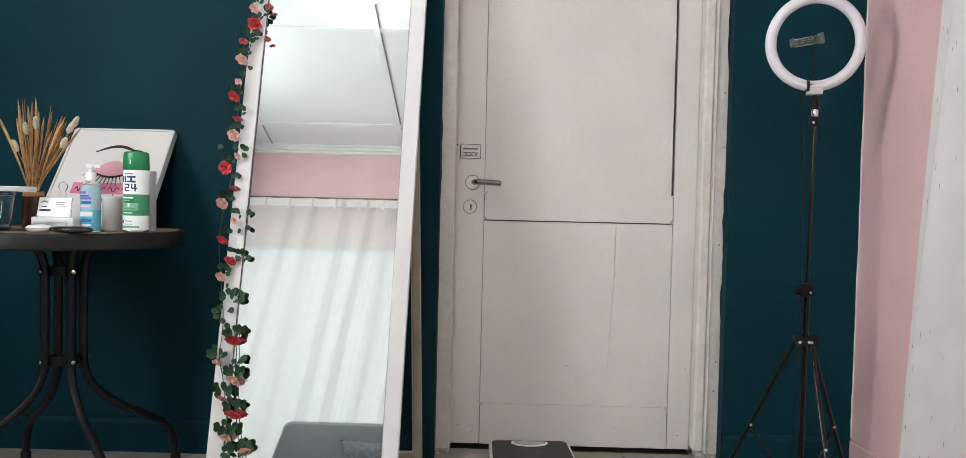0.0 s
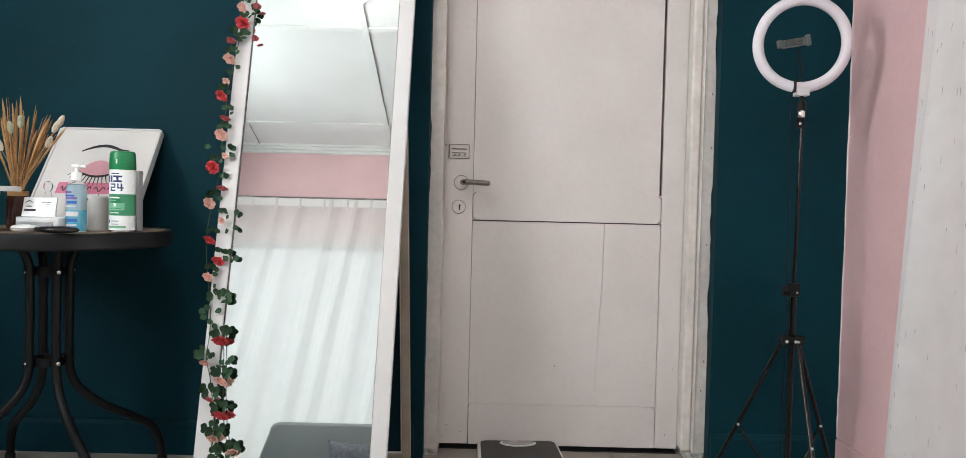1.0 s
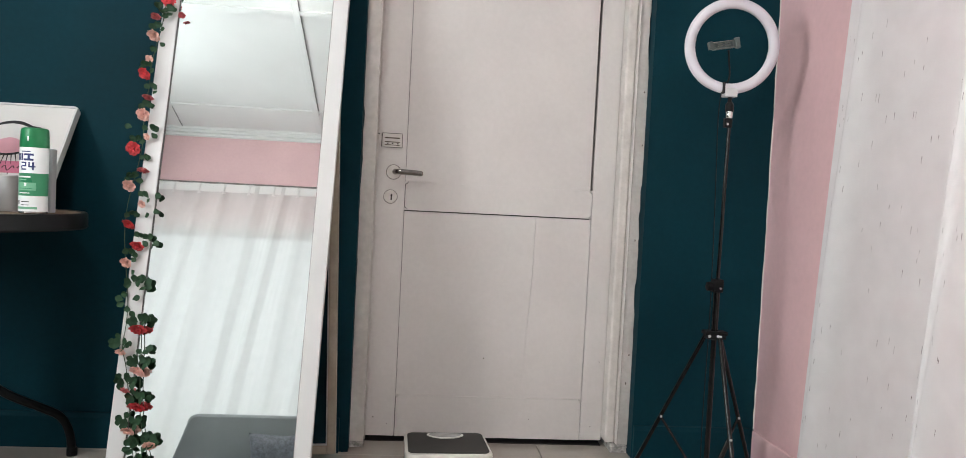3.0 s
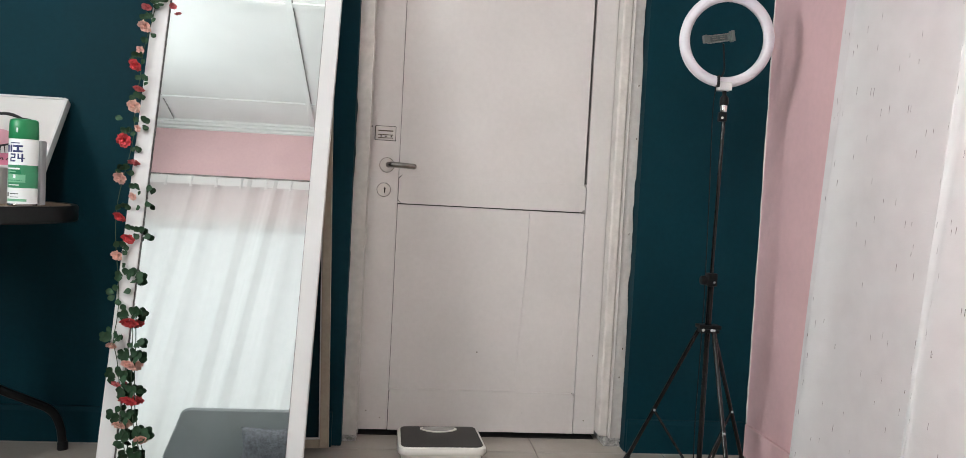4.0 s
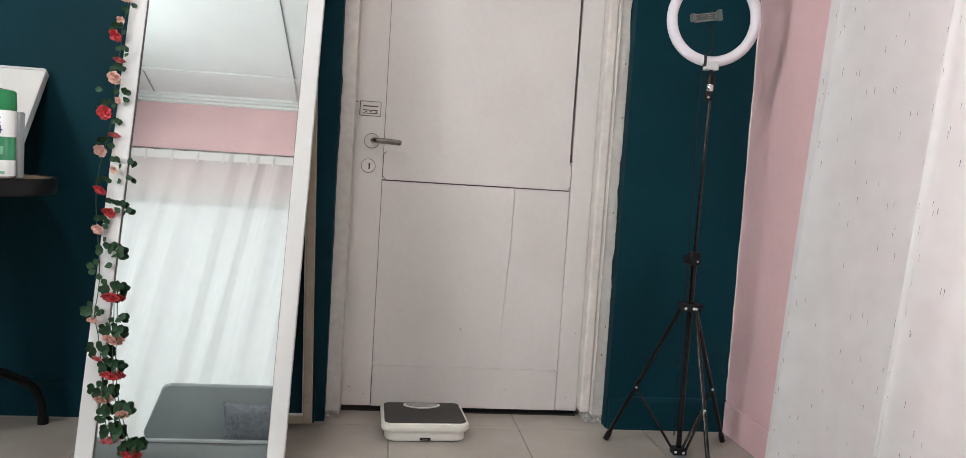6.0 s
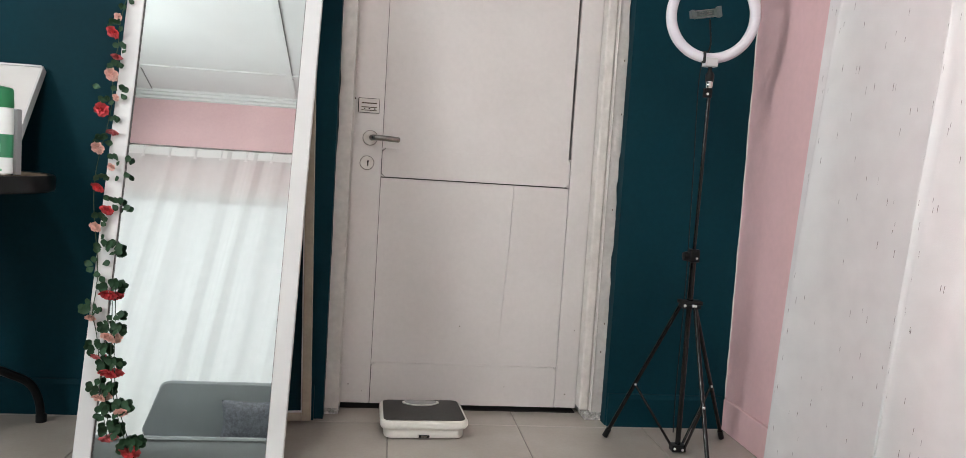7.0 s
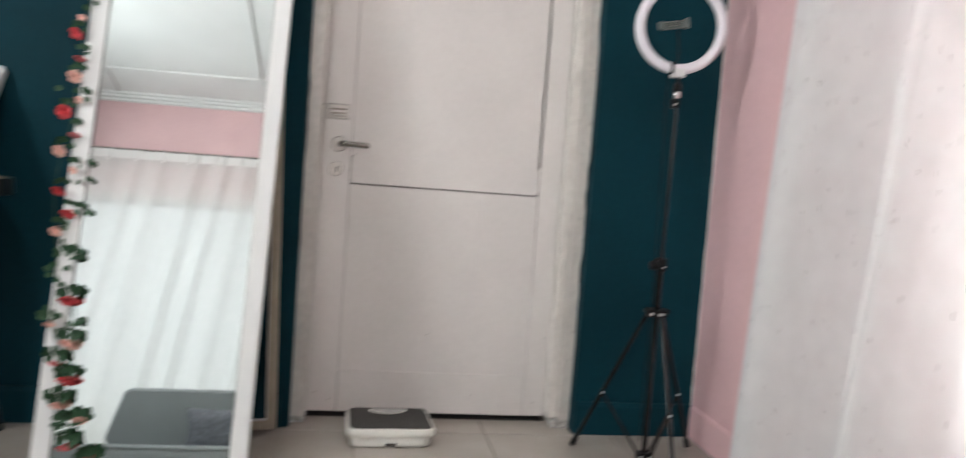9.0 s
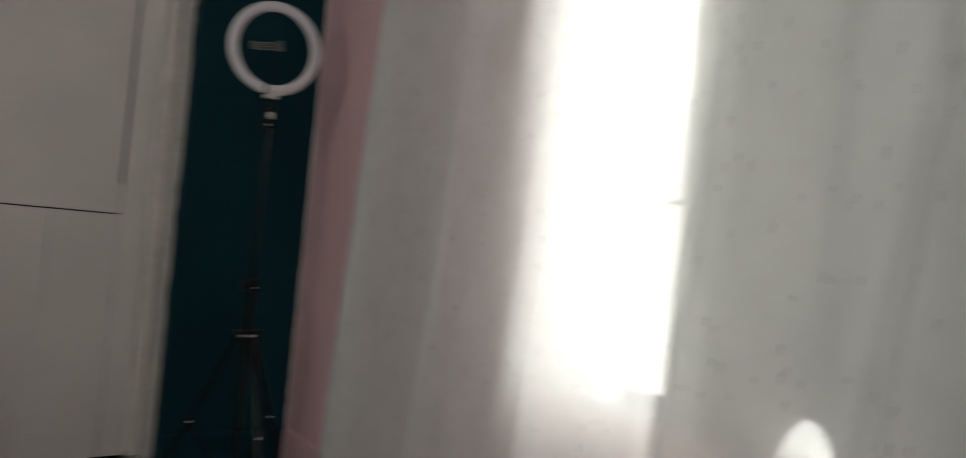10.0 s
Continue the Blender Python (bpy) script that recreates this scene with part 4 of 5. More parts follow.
def petal(bm, m, w, h, curl, n=4):
    g = []
    for j in range(n + 1):
        v = j / n
        half = w * (0.35 + 0.75 * math.sin(math.pi * min(1, v * 0.62 + 0.12))) * (1 if v < 0.95 else 0.8)
        for i in range(n + 1):
            u = i / n * 2 - 1
            g.append(bm.verts.new(m @ Vector((u * half, -h * v * math.cos(curl * v) * 0.55 + 0.18 * h * u * u, h * v * 0.9 + 0.08 * h * math.sin(5 * u) * v))))
    for j in range(n):
        for i in range(n):
            a = j * (n + 1) + i
            bm.faces.new((g[a], g[a + 1], g[a + n + 2], g[a + n + 1]))


def rose_mesh(seed):
    """Three whorls of cupped petals, opening towards -y, about 2 cm in radius."""
    rnd = random.Random(seed)
    bm = bmesh.new()
    for count, r, tip, h in ((6, 0.002, 62, 0.0195), (5, 0.0015, 38, 0.0155), (4, 0.001, 14, 0.0115)):
        for k in range(count):
            a = 2 * math.pi * (k + rnd.uniform(-0.15, 0.15)) / count + tip
            m = Matrix.Rotation(a, 4, "Y") @ Matrix.Translation((0, 0, r)) @ Matrix.Rotation(radians(62 - tip + rnd.uniform(-8, 8)), 4, "X")
            petal(bm, m, h * 0.52, h, rnd.uniform(0.2, 0.9))
    bmesh.ops.create_uvsphere(bm, u_segments=8, v_segments=6, radius=0.003, matrix=Matrix.Translation((0, -0.009, 0)))
    return bm


def leaf_mesh(lobes, seed):
    """A spray of round-tipped leaflets on short stalks, in the x-z plane."""
    rnd = random.Random(seed)
    bm = bmesh.new()
    spread = {1: (0,), 3: (-62, 0, 62), 4: (-75, -25, 25, 75), 5: (-100, -50, 0, 50, 100)}[lobes]
    for a in spread:
        ln, wd = rnd.uniform(0.019, 0.025), rnd.uniform(0.0082, 0.0102)
        m = Matrix.Rotation(radians(a + rnd.uniform(-10, 10)), 4, "Y") @ Matrix.Rotation(radians(rnd.uniform(-5, 35)), 4, "X")
        g = []
        n = 6
        for j in range(n + 1):
            v = j / n
            half = wd * 1.08 * max(0.04, math.sin(math.pi * (0.03 + 0.94 * v ** 1.35))) ** 0.8
            for u in (-1, 0, 1):
                g.append(bm.verts.new(m @ Vector((u * half, 0.002 * (1 - abs(u)) - 0.006 * v * v, 0.006 + ln * v))))
        for j in range(n):
            for i in range(2):
                k = j * 3 + i
                bm.faces.new((g[k], g[k + 1], g[k + 4], g[k + 3]))
    return bm


rose_data = {}
for key, mat in (("r", ROSE_RED), ("p", ROSE_PEACH), ("k", ROSE_PINK)):
    for s in (1, 2):
        bm = rose_mesh(s * 7 + ord(key))
        me = bpy.data.meshes.new("rose")
        bm.to_mesh(me)
        bm.free()
        me.materials.append(mat)
        me.polygons.foreach_set("use_smooth", [True] * len(me.polygons))
        rose_data[key, s] = me
leaf_data = []
for lobes, s in ((3, 1), (4, 2), (5, 3), (1, 4), (3, 5)):
    bm = leaf_mesh(lobes, s)
    me = bpy.data.meshes.new("leaf")
    bm.to_mesh(me)
    bm.free()
    me.materials.append(LEAF_GREEN)
    me.polygons.foreach_set("use_smooth", [True] * len(me.polygons))
    leaf_data.append(me)
leaf_rnd = random.Random(12)
# height on the mirror in cm, offset from its outer edge in mm, kind and size
FLOWERS = [(141.8, 14, "r", 1.25), (147.0, 8, "p", 0.9), (136.5, -16, "k", 0.8), (130.3, -14, "p", 1.1), (122.7, -18, "p", 0.7), (118.3, -26, "r", 1.05),
           (111.8, -9, "k", 0.9), (106.1, -15, "p", 1.1), (99.5, 2, "p", 0.6), (95.8, -31, "r", 1.1), (90.3, 3, "k", 0.9), (85.1, -28, "p", 1.05),
           (79.9, 12, "p", 0.65), (74.2, -16, "r", 1.0), (68.2, 14, "r", 1.05), (63.3, -10, "p", 0.9), (45.8, 46, "r", 1.3), (39.3, 7, "p", 0.8),
           (34.5, 59, "p", 1.2), (29.2, 31, "k", 0.85), (25.1, 69, "r", 1.35), (18.6, 53, "p", 1.0), (8.0, 83, "k", 1.0), (4.4, 140, "r", 1.2)]


def put(name, me, x, y, z, turn, size, tip=0.0, side=0.0):
    ob = new(name, me)
    ob.parent = garland
    ob.matrix_local = Matrix.Translation((x, y, z)) @ Matrix.Rotation(radians(side), 4, "Z") @ Matrix.Rotation(radians(tip), 4, "X") @ Matrix.Rotation(radians(turn), 4, "Y") @ Matrix.Scale(size, 4)
    return ob


for n, (s, dx, kind, size) in enumerate(FLOWERS):
    x, z = -h2 + dx / 1000 + (0.006 if s > 62 else 0.003), s / 100
    low = s < 62 or kind == "k"
    tip = leaf_rnd.uniform(55, 82) if low else leaf_rnd.uniform(25, 62)
    put("rose", rose_data[kind, 1 + n % 2], x, -0.016, z - (0.004 if low else 0), leaf_rnd.uniform(-25, 25), size * 0.92, tip, leaf_rnd.uniform(-45, 0))
    if s < 62:
        # hanging head under a cap of leaves
        put("leaf", leaf_data[2], x + leaf_rnd.uniform(-0.006, 0.004), -0.014, z + 0.006, leaf_rnd.uniform(-20, 20), 1.02, leaf_rnd.uniform(-30, 0), leaf_rnd.uniform(-20, 20))
        put("leaf", leaf_data[leaf_rnd.choice((0, 4))], x + leaf_rnd.uniform(-0.022, -0.006), -0.010, z + 0.018, leaf_rnd.uniform(-110, -30), 0.85, 5, leaf_rnd.uniform(-20, 20))
        put("leaf", leaf_data[leaf_rnd.choice((1, 3))], x + leaf_rnd.uniform(0.004, 0.016), -0.010, z + 0.014, leaf_rnd.uniform(30, 90), 0.85, 5, leaf_rnd.uniform(-20, 20))
    else:
        put("leaf", leaf_data[(0, 3, 4)[n % 3]], x + 0.006, -0.012, z + 0.016, leaf_rnd.uniform(5, 70), 0.85, leaf_rnd.uniform(-25, 15), leaf_rnd.uniform(-30, 30))
        put("leaf", leaf_data[(3, 0)[n % 2]], x + 0.002, -0.009, z + 0.018, leaf_rnd.uniform(-70, 20), 0.90, leaf_rnd.uniform(-15, 15), leaf_rnd.uniform(-30, 30))
        if n % 3 == 0:
            put("leaf", leaf_data[3], x + 0.010, -0.008, z - 0.018, 150 + leaf_rnd.uniform(-40, 30), 0.85, 5, leaf_rnd.uniform(-30, 30))
# single leaves and sprays between the heads: height in cm, offset in mm, turn, spray
for s, dx, turn, k in ((80.9, 50, 20, 3), (79.4, 50, 160, 3), (68.0, 52, 60, 3), (69.0, 50, -5, 3), (57.2, 20, -10, 2), (57.0, 42, 80, 1), (52.6, 4, -85, 0), (52.8, 16, 70, 3), (51.8, 8, 175, 3), (13.8, 70, -70, 2), (14.8, 108, 60, 1), (14.0, 88, 20, 2), (40.0, 66, 150, 0), (146.0, 40, 80, 0), (138.0, 14, 130, 2), (102, -34, -80, 3)):
    put("leaf", leaf_data[k], -h2 + dx / 1000, -0.010, s / 100, turn, 1.0, -12, turn * 0.15)
for s, dx, kind, size in ((14.6, 112, "p", 0.9), (137.0, 62, "k", 0.6), (147.5, 58, "k", 0.7)):
    put("rose", rose_data[kind, 1], -h2 + dx / 1000, -0.016, s / 100, 20, size * 0.9, 50, 20)
cord = [(-h2 + 0.010 * math.sin(k * 0.9) - (0.016 if k > 6 else 0), -0.005, 1.50 - k * 0.06) for k in range(15)]
cord += [(-h2 + dx, -0.005, z) for dx, z in ((0.008, 0.53), (0.012, 0.46), (0.010, 0.40), (0.026, 0.345), (0.040, 0.28), (0.056, 0.20), (0.066, 0.14), (0.082, 0.08))]
part("stem", tube(smooth_path(cord, 4), 0.0012, 6), VINE, garland)
cord = [(-h2 + dx, -0.005, z) for dx, z in ((0.052, 0.47), (0.060, 0.40), (0.064, 0.345), (0.074, 0.25), (0.088, 0.18), (0.112, 0.11), (0.138, 0.05))]
part("stem", tube(smooth_path(cord, 4), 0.0012, 6), VINE, garland)

# ---- things on the table ----
CANVAS = material("white_printed_canvas", (0.74, 0.72, 0.70), 0.7, var=0.04, scale=4, fine=0.04, fine_scale=400, bump=0.2)
INK = material("black_print", (0.012, 0.012, 0.014), 0.6, var=0.2)
PRINT_PINK = material("pink_print", (0.70, 0.36, 0.42), 0.65, var=0.08, scale=20)
PRINT_HOT = material("rose_pink_print", (0.70, 0.22, 0.33), 0.6, var=0.08, scale=20)
canvas_m = Matrix.Translation((-1.236, 2.325, TZ + 0.001)) @ Matrix.Rotation(radians(-36), 4, "X")
canvas = thing("canvas_print", "white canvas print with black and pink lash emblem", "picture", canvas_m)
CW, CH = 0.325, 0.388
part("canvas", new_box(-CW / 2, CW / 2, 0, 0.020, 0, CH, 0.002), CANVAS, canvas, smooth=0)
for x0, x1, z0, z1 in ((-CW / 2 - 0.004, -CW / 2 + 0.003, 0, CH), (CW / 2 - 0.003, CW / 2 + 0.004, 0, CH), (-CW / 2 + 0.0032, CW / 2 - 0.0032, CH - 0.003, CH + 0.004), (-CW / 2 + 0.0032, CW / 2 - 0.0032, 0.0, 0.005)):
    part("edge_trim", new_box(x0, x1, -0.004, 0.0225, z0, z1, 0.001), WHITE_LACQUER, canvas, smooth=0)
flat = Matrix.Translation((0, -0.0002, 0.026))


def ribbon(points, widths):
    """A tapering printed stroke as an outline in (x, z)."""
    up, dn = [], []
    for k, (x, z) in enumerate(points):
        a, b = points[max(k - 1, 0)], points[min(k + 1, len(points) - 1)]
        d = Vector((b[0] - a[0], b[1] - a[1])).normalized()
        up.append((x - d.y * widths[k], z + d.x * widths[k]))
        dn.append((x + d.y * widths[k], z - d.x * widths[k]))
    return up + dn[::-1]


brow = [(-0.068 + 0.150 * t, 0.268 + 0.030 * math.sin(math.pi * min(1, t * 1.25) * 0.8) - 0.012 * t) for t in np.linspace(0, 1, 12)]
part("printed_arc", prism(ribbon(brow, [0.0008 + 0.0050 * math.sin(math.pi * (0.08 + 0.84 * k / 11)) for k in range(12)]), 0.0006, m=flat), INK, canvas, smooth=0)
lid = [(-0.058 + 0.130 * t, 0.190 + 0.042 * math.sin(math.pi * t)) for t in np.linspace(0, 1, 12)] + [(0.072 - 0.130 * t, 0.190 - 0.020 * math.sin(math.pi * t)) for t in np.linspace(0, 1, 12)][1:-1]
part("printed_dome", prism(lid, 0.0006, m=flat), PRINT_PINK, canvas, smooth=0)
line = [(-0.062 + 0.138 * t, 0.191 - 0.024 * math.sin(math.pi * t)) for t in np.linspace(0, 1, 12)]
part("printed_curve", prism(ribbon(line, [0.0016 + 0.0022 * math.sin(math.pi * k / 11) for k in range(12)]), 0.0011, m=flat), INK, canvas, smooth=0)
for k in range(15):
    t = k / 14
    x, z = -0.062 + 0.138 * t, 0.191 - 0.024 * math.sin(math.pi * t)
    lean = (t - 0.5) * 1.5
    ln = 0.026 + 0.014 * math.sin(math.pi * t)
    pts = [(x + lean * ln * q + 0.004 * lean * q * q, z - ln * q * (1 - 0.25 * q * abs(lean))) for q in (0, 0.35, 0.7, 1)]
    part("printed_stroke", prism(ribbon(pts, [0.0016, 0.0013, 0.0009, 0.0003]), 0.0010, m=flat), INK, canvas, smooth=0)
part("printed_banner", new_box(-0.100, 0.110, -0.0008, -0.0001, 0.126, 0.169), PRINT_HOT, canvas, "rose pink printed band", smooth=0)
for x0, x1, z in ((-0.088, -0.066, 0.118), (-0.060, -0.030, 0.116), (-0.022, 0.006, 0.119), (0.016, 0.050, 0.117), (0.058, 0.096, 0.118)):
    zz = [(x0 + (x1 - x0) * q, z + 0.009 * math.sin(9.4 * q)) for q in np.linspace(0, 1, 10)]
    part("printed_stroke", prism(ribbon(zz, [0.0014] * 10), 0.0013, m=flat), INK, canvas, smooth=0)
for x in (-0.02, -0.008, 0.004, 0.016):
    part("printed_bar", new_box(x, x + 0.008, -0.0007, -0.0001, 0.100, 0.109), INK, canvas, smooth=0)

# spray can
GREEN_CAP = material("green_plastic_cap", (0.008, 0.200, 0.068), 0.35, var=0.06, scale=20)
CAN_WHITE = material("white_can_print", (0.78, 0.79, 0.79), 0.3, var=0.03)
CAN_GREEN = material("green_can_print", (0.030, 0.240, 0.110), 0.3, var=0.15, scale=15)
CAN_NAVY = material("navy_can_print", (0.020, 0.030, 0.130), 0.35, var=0.1)
CAN_PALE = material("pale_green_can_print", (0.16, 0.42, 0.25), 0.35, var=0.15, scale=30)
can = thing("spray_can", "white and green aerosol can with green cap", "spray can", pose(-0.999, 2.128, TZ))
CR = 0.0335
part("base", lathe([(0, 0.001), (CR - 0.003, 0), (CR + 0.0006, 0.002), (CR + 0.0006, 0.005), (CR, 0.006), (0, 0.006)], 40), NICKEL, can)
body = part("body", lathe([(0, 0.0062), (CR, 0.0062), (CR, 0.168), (CR - 0.003, 0.173), (0, 0.173)], 48), CAN_WHITE, can)
part("cap", lathe([(0, 0.1702), (CR - 0.0005, 0.1702), (CR + 0.0008, 0.1725), (CR - 0.0010, 0.214), (CR - 0.003, 0.219), (CR - 0.008, 0.221), (0, 0.2215)], 48), GREEN_CAP, can, "green cap")
part("cap_tab", new_box(-0.003, 0.001, -CR - 0.0012, -CR + 0.004, 0.186, 0.198, 0.001), CAN_WHITE, can, smooth=0)


def wrap(z0, z1, a0, a1, r, n=10):
    """A printed patch on a round body, between two angles seen from -y."""
    bm = bmesh.new()
    rows = [[bm.verts.new((r * math.sin(radians(a0 + (a1 - a0) * k / n)), -r * math.cos(radians(a0 + (a1 - a0) * k / n)), z)) for k in range(n + 1)] for z in (z0, z1)]
    for k in range(n):
        bm.faces.new((rows[0][k], rows[0][k + 1], rows[1][k + 1], rows[1][k]))
    return bm


def band(r, z0, z1, mat, parent, name="print_band"):
    return part(name, lathe([(r, z0), (r, z1)], 48), mat, parent)


band(CR + 0.0002, 0.046, 0.104, CAN_GREEN, can)
for z0, z1, a0, a1, mat in ((0.136, 0.154, -62, -38, CAN_NAVY), (0.136, 0.154, -32, -22, CAN_NAVY), (0.149, 0.154, -18, 22, CAN_NAVY), (0.136, 0.141, -18, 22, CAN_NAVY), (0.1405, 0.1495, -2, 8, CAN_NAVY),
                            (0.129, 0.1325, -30, -6, CAN_NAVY), (0.112, 0.1155, -32, -6, CAN_NAVY), (0.1205, 0.124, -30, -6, CAN_NAVY), (0.115, 0.121, -32, -25, CAN_NAVY), (0.1235, 0.130, -12, -6, CAN_NAVY),
                            (0.119, 0.1225, 2, 30, CAN_NAVY), (0.112, 0.1325, 17, 24, CAN_NAVY), (0.122, 0.1325, 2, 8, CAN_NAVY), (0.158, 0.1605, -30, 10, CAN_NAVY),
                            (0.0925, 0.0965, -50, 12, CAN_WHITE), (0.0855, 0.0885, -50, -4, CAN_PALE), (0.060, 0.080, -58, 34, CAN_PALE), (0.0705, 0.0795, -14, -4, CAN_WHITE), (0.064, 0.066, -50, 20, CAN_GREEN),
                            (0.052, 0.0545, -40, 10, CAN_WHITE), (0.025, 0.034, -50, -38, INK), (0.030, 0.032, -28, 8, INK), (0.022, 0.0235, -28, 8, INK), (0.012, 0.018, -55, 40, CAN_PALE)):
    part("print_bar", wrap(z0, z1, a0, a1, CR + 0.0005), mat, can, smooth=180)

# pump bottle of sanitiser
PET = clear_glass("clear_bottle_plastic", (0.97, 0.99, 1.0), 0.05, 1.08)
GEL = material("blue_gel", (0.06, 0.50, 0.74), 0.2, var=0.15, scale=25, second=(0.26, 0.66, 0.80))
PUMP_WHITE = material("white_pump_plastic", (0.80, 0.80, 0.80), 0.35, var=0.03)
LILAC = material("lilac_label_print", (0.30, 0.16, 0.52), 0.5, var=0.2)
BLUE_PRINT = material("blue_label_print", (0.03, 0.16, 0.55), 0.5, var=0.2)
bottle = thing("pump_bottle", "clear pump bottle half full of blue sanitiser gel", "bottle", pose(-1.103, 2.085, TZ) @ Matrix.Diagonal((1, 1, 1.05, 1)))
BR = 0.0255
part("gel", lathe([(0, 0.002), (BR - 0.002, 0.002), (BR - 0.001, 0.006), (BR - 0.001, 0.056), (0, 0.056)], 36), GEL, bottle, "blue gel")
part("gel", lathe([(0, 0.0562), (BR - 0.001, 0.0562), (BR - 0.001, 0.111), (BR - 0.005, 0.120), (0, 0.121)], 36), material("pale_blue_gel", (0.46, 0.66, 0.74), 0.2, var=0.1, scale=25), bottle, "pale blue gel")
part("shell", lathe([(0, 0), (BR - 0.002, 0), (BR, 0.004), (BR, 0.112), (BR - 0.004, 0.122), (0.012, 0.130), (0.012, 0.134)], 36), PET, bottle)
part("cap", lathe([(0, 0.132), (0.0135, 0.132), (0.0135, 0.150), (0.012, 0.153), (0.006, 0.154), (0.005, 0.163), (0, 0.163)], 24), PUMP_WHITE, bottle)
bm = new_box(-0.010, 0.010, -0.010, 0.010, 0.163, 0.174, 0.003)
box(bm, -0.006, 0.027, -0.005, 0.005, 0.1645, 0.1725, 0.002)
part("pump_head", bm, PUMP_WHITE, bottle, smooth=0)
for z0, z1, a0, a1, mat in ((0.098, 0.104, -52, 2, LILAC), (0.090, 0.0945, -52, 18, BLUE_PRINT), (0.083, 0.089, -40, 30, LILAC), (0.072, 0.079, -34, 30, BLUE_PRINT), (0.064, 0.0675, -50, 26, PUMP_WHITE), (0.040, 0.052, -44, 38, PUMP_WHITE), (0.026, 0.034, -30, 32, BLUE_PRINT), (0.016, 0.020, -44, 30, PUMP_WHITE)):
    part("print_bar", wrap(z0, z1, a0, a1, BR + 0.0006), mat, bottle, smooth=180)

# candle jar, white slim box
candle = thing("candle", "plain white pillar candle on the table", "candle", pose(-1.104, 2.205, TZ))
WAX = material("white_wax", (0.60, 0.59, 0.58), 0.5, var=0.05, scale=20)
part("wax", lathe([(0, 0), (0.026, 0), (0.027, 0.003), (0.027, 0.094), (0.024, 0.098), (0.012, 0.095), (0, 0.095)], 32), WAX, candle)
part("wick", tube([(0, 0, 0.0945), (0.001, 0, 0.103)], 0.001, 6), INK, candle)
tagged(part("carton", new_box(-1.024, -0.984, 2.195, 2.225, TZ, TZ + 0.172, 0.004), material("pale_grey_card", (0.40, 0.41, 0.42), 0.6, var=0.06), smooth=0), "slim pale grey carton behind the spray can", "carton")

# small bottle with a ball stopper
perf = thing("perfume_bottle", "small clear glass bottle with round clear stopper", "bottle", pose(-1.252, 2.215, TZ))
part("flask", lathe([(0, 0), (0.020, 0), (0.022, 0.004), (0.022, 0.070), (0.010, 0.086), (0.008, 0.094), (0, 0.094)], 24), PET, perf)
part("cap", lathe([(0, 0.0942), (0.008, 0.0945), (0.0085, 0.104), (0.006, 0.106), (0.011, 0.114), (0.0125, 0.122), (0.010, 0.131), (0.004, 0.1355), (0, 0.136)], 24), PET, perf, "clear ball cap")

# business cards in an acrylic stand
ACRYLIC = clear_glass("clear_acrylic", (0.95, 0.97, 0.97), 0.06, 1.35)
holder = thing("card_holder", "acrylic card stand holding white business cards", "card holder", pose(-1.190, 2.065, TZ, 0, 0, -4))
part("tray", new_box(-0.052, 0.066, -0.022, 0.024, 0.0005, 0.038, 0.003), material("frosted_acrylic", (0.62, 0.63, 0.64), 0.3, var=0.08), holder, "frosted tray", smooth=0)
bm = new_box(-0.046, 0.046, 0.0, 0.006, 0.008, 0.060, 0.0006, 1)
bm.transform(Matrix.Translation((0, -0.010, 0.0320)) @ Matrix.Rotation(radians(-14), 4, "X"))
cards = part("card", bm, CAN_WHITE, holder, "stack of white cards", smooth=0)
cm = Matrix.Translation((0, -0.0103, 0.0320)) @ Matrix.Rotation(radians(-14), 4, "X")
arcp = [(-0.040 + 0.022 * t, 0.044 + 0.006 * math.sin(math.pi * t)) for t in np.linspace(0, 1, 8)]
part("print_mark", prism(ribbon(arcp, [0.0004, 0.0009, 0.0012, 0.0013, 0.0012, 0.001, 0.0008, 0.0003]), 0.0004, m=cm), INK, cards, smooth=0)
for x0, x1, z0, z1 in ((-0.040, -0.008, 0.022, 0.0275), (0.004, 0.032, 0.046, 0.0475), (0.004, 0.028, 0.041, 0.0422), (0.004, 0.034, 0.036, 0.0372), (-0.036, -0.020, 0.034, 0.0365)):
    bm = new_box(x0, x1, -0.0005, 0.0, z0, z1)
    bm.transform(cm)
    part("print_bar", bm, INK, cards, smooth=0)
part("front_lip", new_box(-0.050, 0.050, -0.024, -0.0222, 0.002, 0.026), ACRYLIC, holder, smooth=0)

# brown vase with dried grasses
BROWN = material("brown_ribbed_glass", (0.060, 0.018, 0.010), 0.22, var=0.3, scale=20)
STRAW = material("dried_straw", (0.48, 0.27, 0.105), 0.8, var=0.35, scale=40)
STRAW_DARK = material("dark_dried_stalk", (0.30, 0.15, 0.055), 0.8, var=0.35, scale=40)
BUNNY = material("cream_bunny_tail", (0.80, 0.69, 0.54), 0.95, var=0.2, scale=90, bump=0.9, fine=0.3, fine_scale=500)
BUNNY_GREEN = material("sage_bunny_tail", (0.50, 0.54, 0.38), 0.95, var=0.2, scale=90, bump=0.9, fine=0.3, fine_scale=500)
VX, VY = -1.338, 2.215
vase = thing("vase", "small dark brown ribbed vase tied with twine", "vase", pose(VX, VY, TZ))
